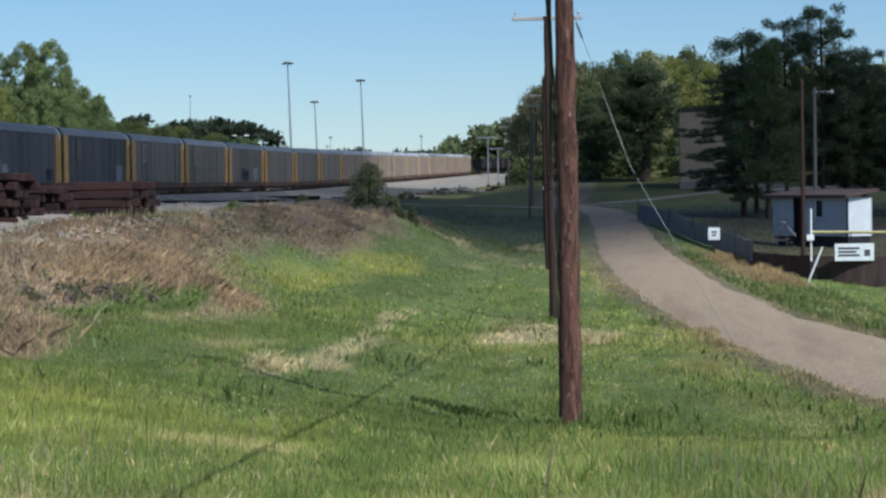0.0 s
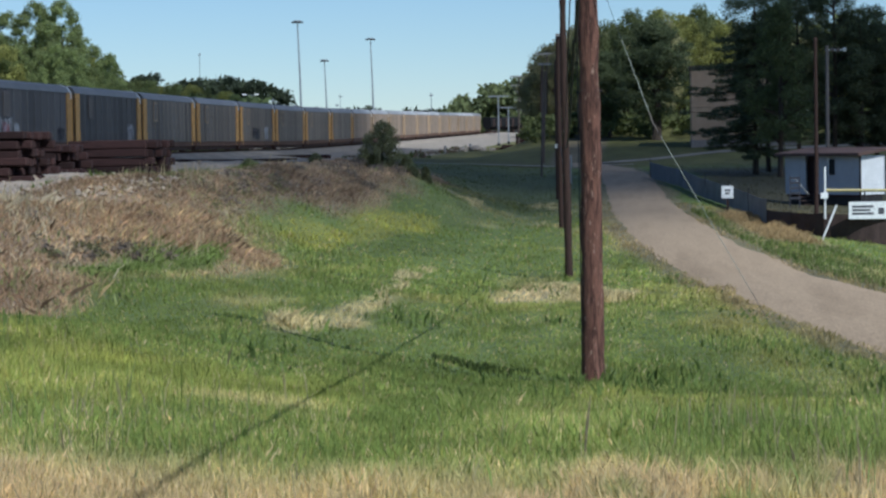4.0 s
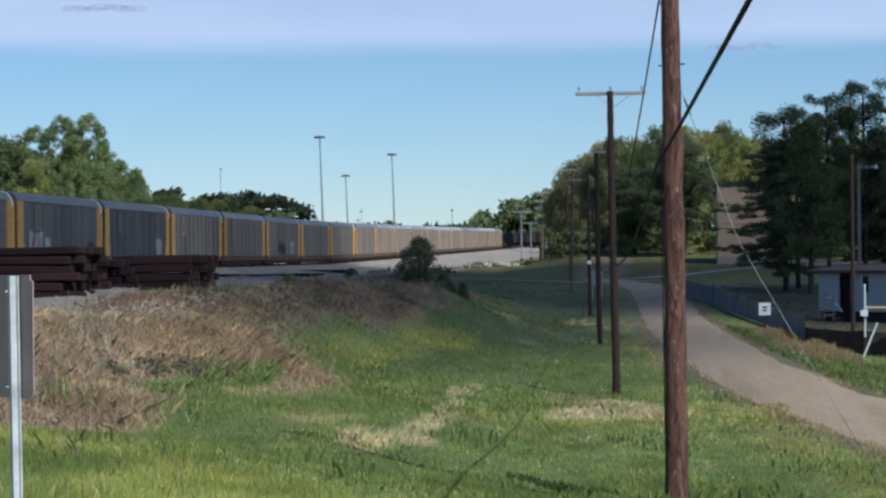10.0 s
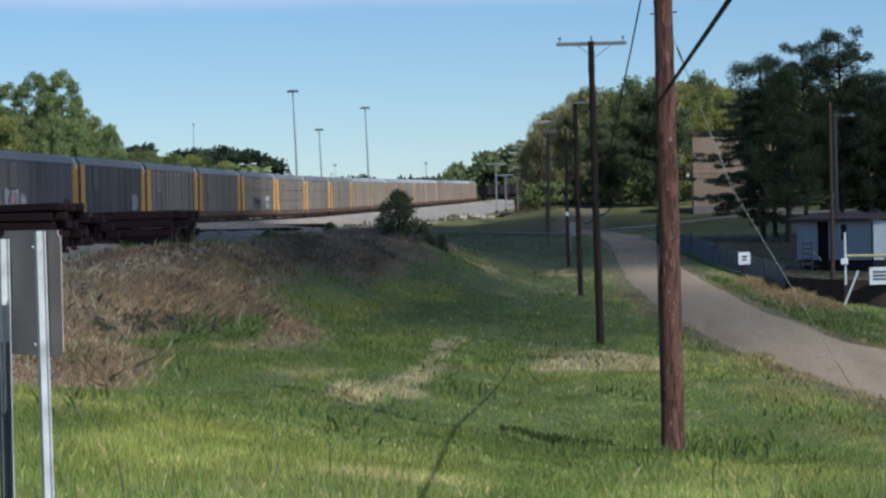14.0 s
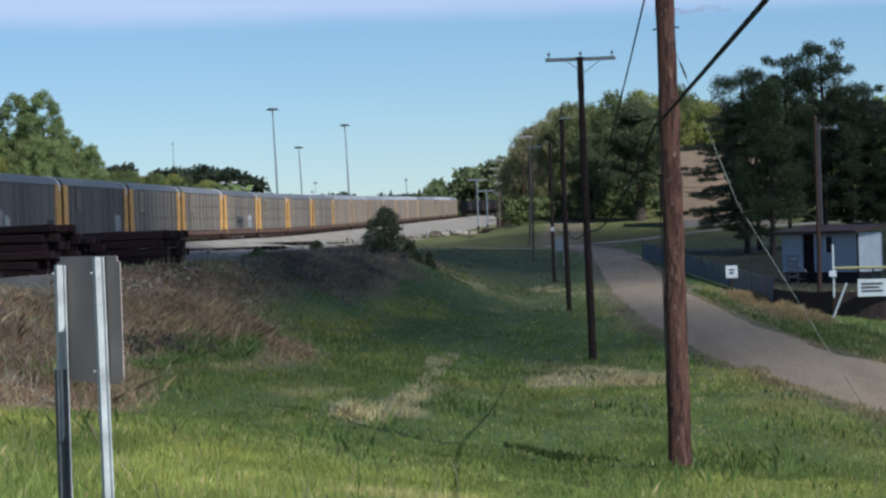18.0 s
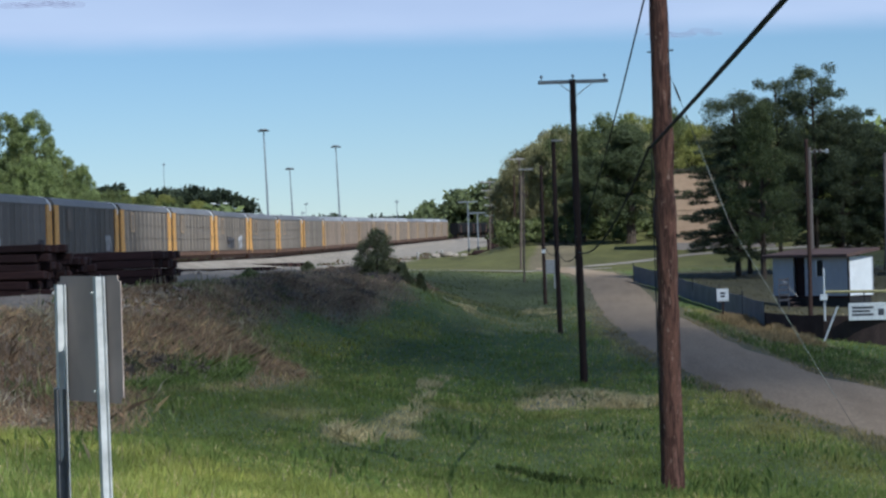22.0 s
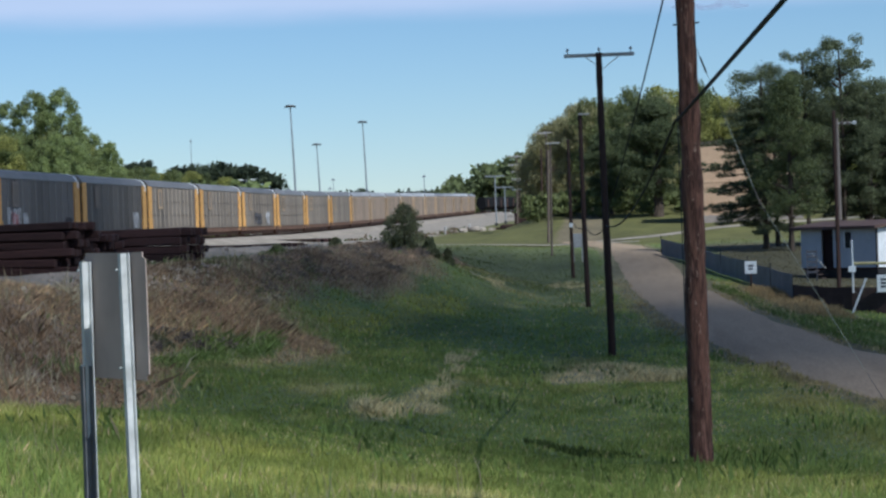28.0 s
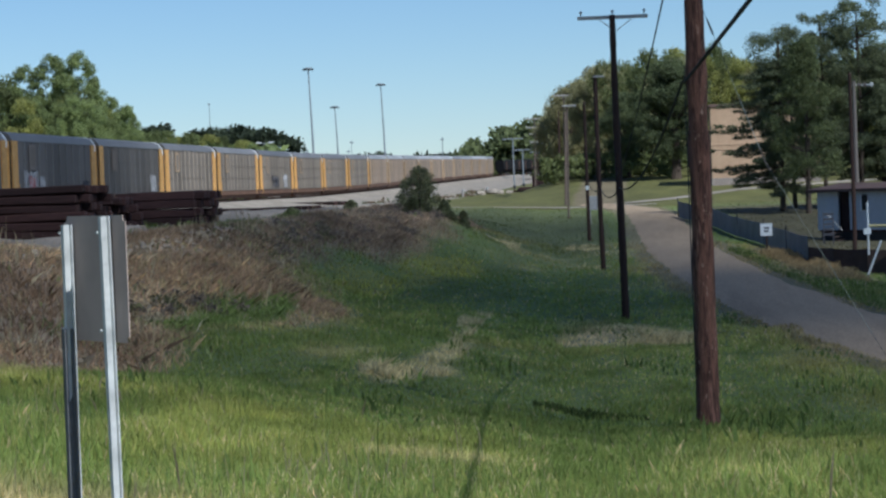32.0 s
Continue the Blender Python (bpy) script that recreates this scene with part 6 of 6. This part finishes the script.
    tagged(ob, "loose pale stones along the bank's rim", "gravel", kind="stuff")


build_cover()


# ---- clouds ----
def cloud_mat(name, through, glow=None):
    m = bpy.data.materials.new(name)
    m.use_nodes = True
    nt = m.node_tree
    for n in list(nt.nodes):
        if n.type == "BSDF_PRINCIPLED":
            nt.nodes.remove(n)
    vec = nt.nodes.new("ShaderNodeTexCoord").outputs["Object"]
    d = nt.nodes.new("ShaderNodeBsdfDiffuse")
    d.inputs[0].default_value = (0.9, 0.9, 0.92, 1)
    t = nt.nodes.new("ShaderNodeBsdfTransparent")
    x = nt.nodes.new("ShaderNodeMixShader")
    k = nt.nodes.new("ShaderNodeMapRange")
    k.inputs[1].default_value, k.inputs[2].default_value, k.inputs[3].default_value, k.inputs[4].default_value = 0.3, 0.7, through - 0.1, through + 0.1
    nt.links.new(noise_tex(nt, vec, 0.03, 5.0), k.inputs[0])
    nt.links.new(k.outputs[0], x.inputs[0])
    body = d.outputs[0]
    # glow replaces lighting: the vapour's daylit tone is given as emission.
    if glow:
        em = nt.nodes.new("ShaderNodeEmission")
        nt.links.new(ramp(nt, [(0.35, tuple(g * 0.92 for g in glow)), (0.62, glow)], noise_tex(nt, vec, 0.004, 4.0)), em.inputs[0])
        em.inputs[1].default_value = 1.0
        body = em.outputs[0]
    nt.links.new(body, x.inputs[1])
    nt.links.new(t.outputs[0], x.inputs[2])
    nt.links.new(x.outputs[0], nt.nodes["Material Output"].inputs[0])
    return m


HIGH = 2100.0


def puff(V, F, c, r, flat, rng):
    ico = bmesh.new()
    bmesh.ops.create_icosphere(ico, subdivisions=2, radius=1.0)
    b = sum(len(v) for v in V)
    P = np.array([v.co[:] for v in ico.verts])
    P = P * (1 + 0.18 * np.sin(P[:, [1]] * 3 + rng.uniform(0, 6)) * np.cos(P[:, [0]] * 4 + rng.uniform(0, 6)))
    V.append(np.array(c) + P * np.array([r, r, r * flat]))
    F += [[v.index + b for v in f.verts] for f in ico.faces]
    ico.free()


def build_cloud(seed, inside, span, label, cores=(), thin=-1e9, clear=0.70):
    """A drifting cloud out of view, placed to shade the ground; x, y are where its shade lies at the start."""
    rng = np.random.default_rng(seed)
    V, F = [], []
    for gx in np.arange(span[0], span[1], 15.0):
        for gy in np.arange(span[2], span[3], 15.0):
            if inside(gx, gy) and (gx > thin or rng.uniform() < 0.36):
                puff(V, F, (gx + rng.uniform(-5, 5), gy + rng.uniform(-5, 5), rng.uniform(-6, 6)), rng.uniform(10, 16), 0.4, rng)
    for cx, cy, rx, ry in cores:
        for _ in range(17):
            puff(V, F, (cx + rng.uniform(-rx, rx), cy + rng.uniform(-ry, ry), rng.uniform(8, 16)), rng.uniform(7, 11), 0.4, rng)
    ob = raw("cloud", np.concatenate(V), F, cloud_mat("cloud_vapour", clear), smooth=True)
    return tagged(ob, label, "cloud", "drifting clouds")


def bank_mat():
    """Vapour that thickens upwards from a soft, slightly ragged lower edge."""
    m = bpy.data.materials.new("bank_vapour")
    m.use_nodes = True
    nt = m.node_tree
    nt.nodes.remove(nt.nodes["Principled BSDF"])
    vec = nt.nodes.new("ShaderNodeNewGeometry").outputs["Position"]
    sep = nt.nodes.new("ShaderNodeSeparateXYZ")
    nt.links.new(vec, sep.inputs[0])
    ragged = nt.nodes.new("ShaderNodeMath")
    ragged.operation = "MULTIPLY_ADD"
    nt.links.new(noise_tex(nt, vec, 0.004, 5.0, 0.6, (0.35, 0.35, 1.6)), ragged.inputs[0])
    ragged.inputs[1].default_value = 46.0
    nt.links.new(sep.outputs[2], ragged.inputs[2])
    edge = nt.nodes.new("ShaderNodeMapRange")
    edge.interpolation_type = "SMOOTHSTEP"
    edge.inputs[1].default_value, edge.inputs[2].default_value, edge.inputs[4].default_value = 352.0, 402.0, 0.93
    nt.links.new(ragged.outputs[0], edge.inputs[0])
    # The bank's daylit brightness is set as emission, not lit by the sun.
    em = nt.nodes.new("ShaderNodeEmission")
    nt.links.new(ramp(nt, [(0.35, (0.51, 0.57, 0.72)), (0.65, (0.59, 0.645, 0.78))], noise_tex(nt, vec, 0.003, 4.0, 0.6, (0.3, 0.3, 1.4))), em.inputs[0])
    t = nt.nodes.new("ShaderNodeBsdfTransparent")
    x = nt.nodes.new("ShaderNodeMixShader")
    nt.links.new(edge.outputs[0], x.inputs[0])
    nt.links.new(t.outputs[0], x.inputs[1])
    nt.links.new(em.outputs[0], x.inputs[2])
    nt.links.new(x.outputs[0], nt.nodes["Material Output"].inputs[0])
    return m


def build_cloud_bank():
    rng = np.random.default_rng(4)
    V, F = [], []
    az = np.linspace(-0.6, 0.5, 23)
    zs = (300, 350, 400, 480, 600, 800, 1100)
    V = [(4300 * math.sin(a), 4300 * math.cos(a) - 0.1 * (z - 300), z) for a in az for z in zs]
    n = len(zs)
    F = [(i * n + j, (i + 1) * n + j, (i + 1) * n + j + 1, i * n + j + 1) for i in range(len(az) - 1) for j in range(n - 1)]
    ob = raw("backdrop_cloud_bank", V, F, bank_mat(), smooth=True)
    tagged(ob, "pale lavender bank of distant cloud above the horizon", "cloud", kind="structure")
    V, F = [], []
    for yaw, el, w in ((12.4, 5.55, 46), (-1.7, 4.58, 42), (5.2, 6.3, 60)):
        for k in range(7):
            a = radians(-yaw + (k - 3) * w / 200 + rng.uniform(-0.1, 0.1))
            puff(V, F, (3700 * math.sin(a), 3700 * math.cos(a), 3700 * math.tan(radians(el)) + rng.uniform(-3, 3)), w * rng.uniform(0.25, 0.45), 0.22, rng)
    ob = raw("backdrop_cloud_scraps", np.concatenate(V), F, cloud_mat("scrap_vapour", 0.86, (0.34, 0.34, 0.47)), smooth=True)
    tagged(ob, "small grey cloud scraps below the bank", "cloud", kind="structure")


valley_cloud = build_cloud(3, lambda x, y: x + 66 > (140 - y) * 0.6 and y > 112 - 25 * math.exp(-((x + 14.5) / 4.5) ** 2) + 0.35 * max(0.0, x + 26) + 4.0 * max(0.0, x + 11) and x > -37 and y < np.interp(x, [-37, -22, -14, -10], [258, 285, 275, 190]), (-66, 12, 87, 345),
                           "drifting broken white cloud high over the valley", ((-20, 165, 11, 24),), -27, 0.703)
field_cloud = build_cloud(6, lambda x, y: x > -4 or y > 196, (-32, 95, 174, 322), "drifting broken white cloud high over the ball field", clear=0.62)
yard_cloud = build_cloud(9, lambda x, y: x < -40 + 0.12 * max(0, y - 240), (-57, -10, 118, 460), "drifting broken white cloud high over the train", clear=0.70)
build_cloud_bank()


def motions():
    off = SUN * (HIGH / SUN.z)
    for cloud, way in ((valley_cloud, ((0, 0, -8), (5, 3, -24), (10, 6, -44), (13, 8, -62), (16, 10, -69), (20, 18, -74), (25, 23, -81), (28, 25, -83), (32, 26, -85))),
                       (yard_cloud, ((0, 0, 0), (4, 0, -22), (8, 0, -62), (13, 0, -130), (16, 0, -175), (19, -1, -198), (24, -2, -212), (29, -3, -226), (32, -4, -231))),
                       (field_cloud, ((0, 0, 0), (5, 5, -6), (9, 9, -13), (13, 14, -20), (17, 24, -28), (19, 30, -32), (22, 58, -38), (26, 126, -44), (32, 190, -52)))):
        walk(cloud, [(t, pose(off.x + dx, off.y + dy, off.z)) for t, dx, dy in way])


motions()
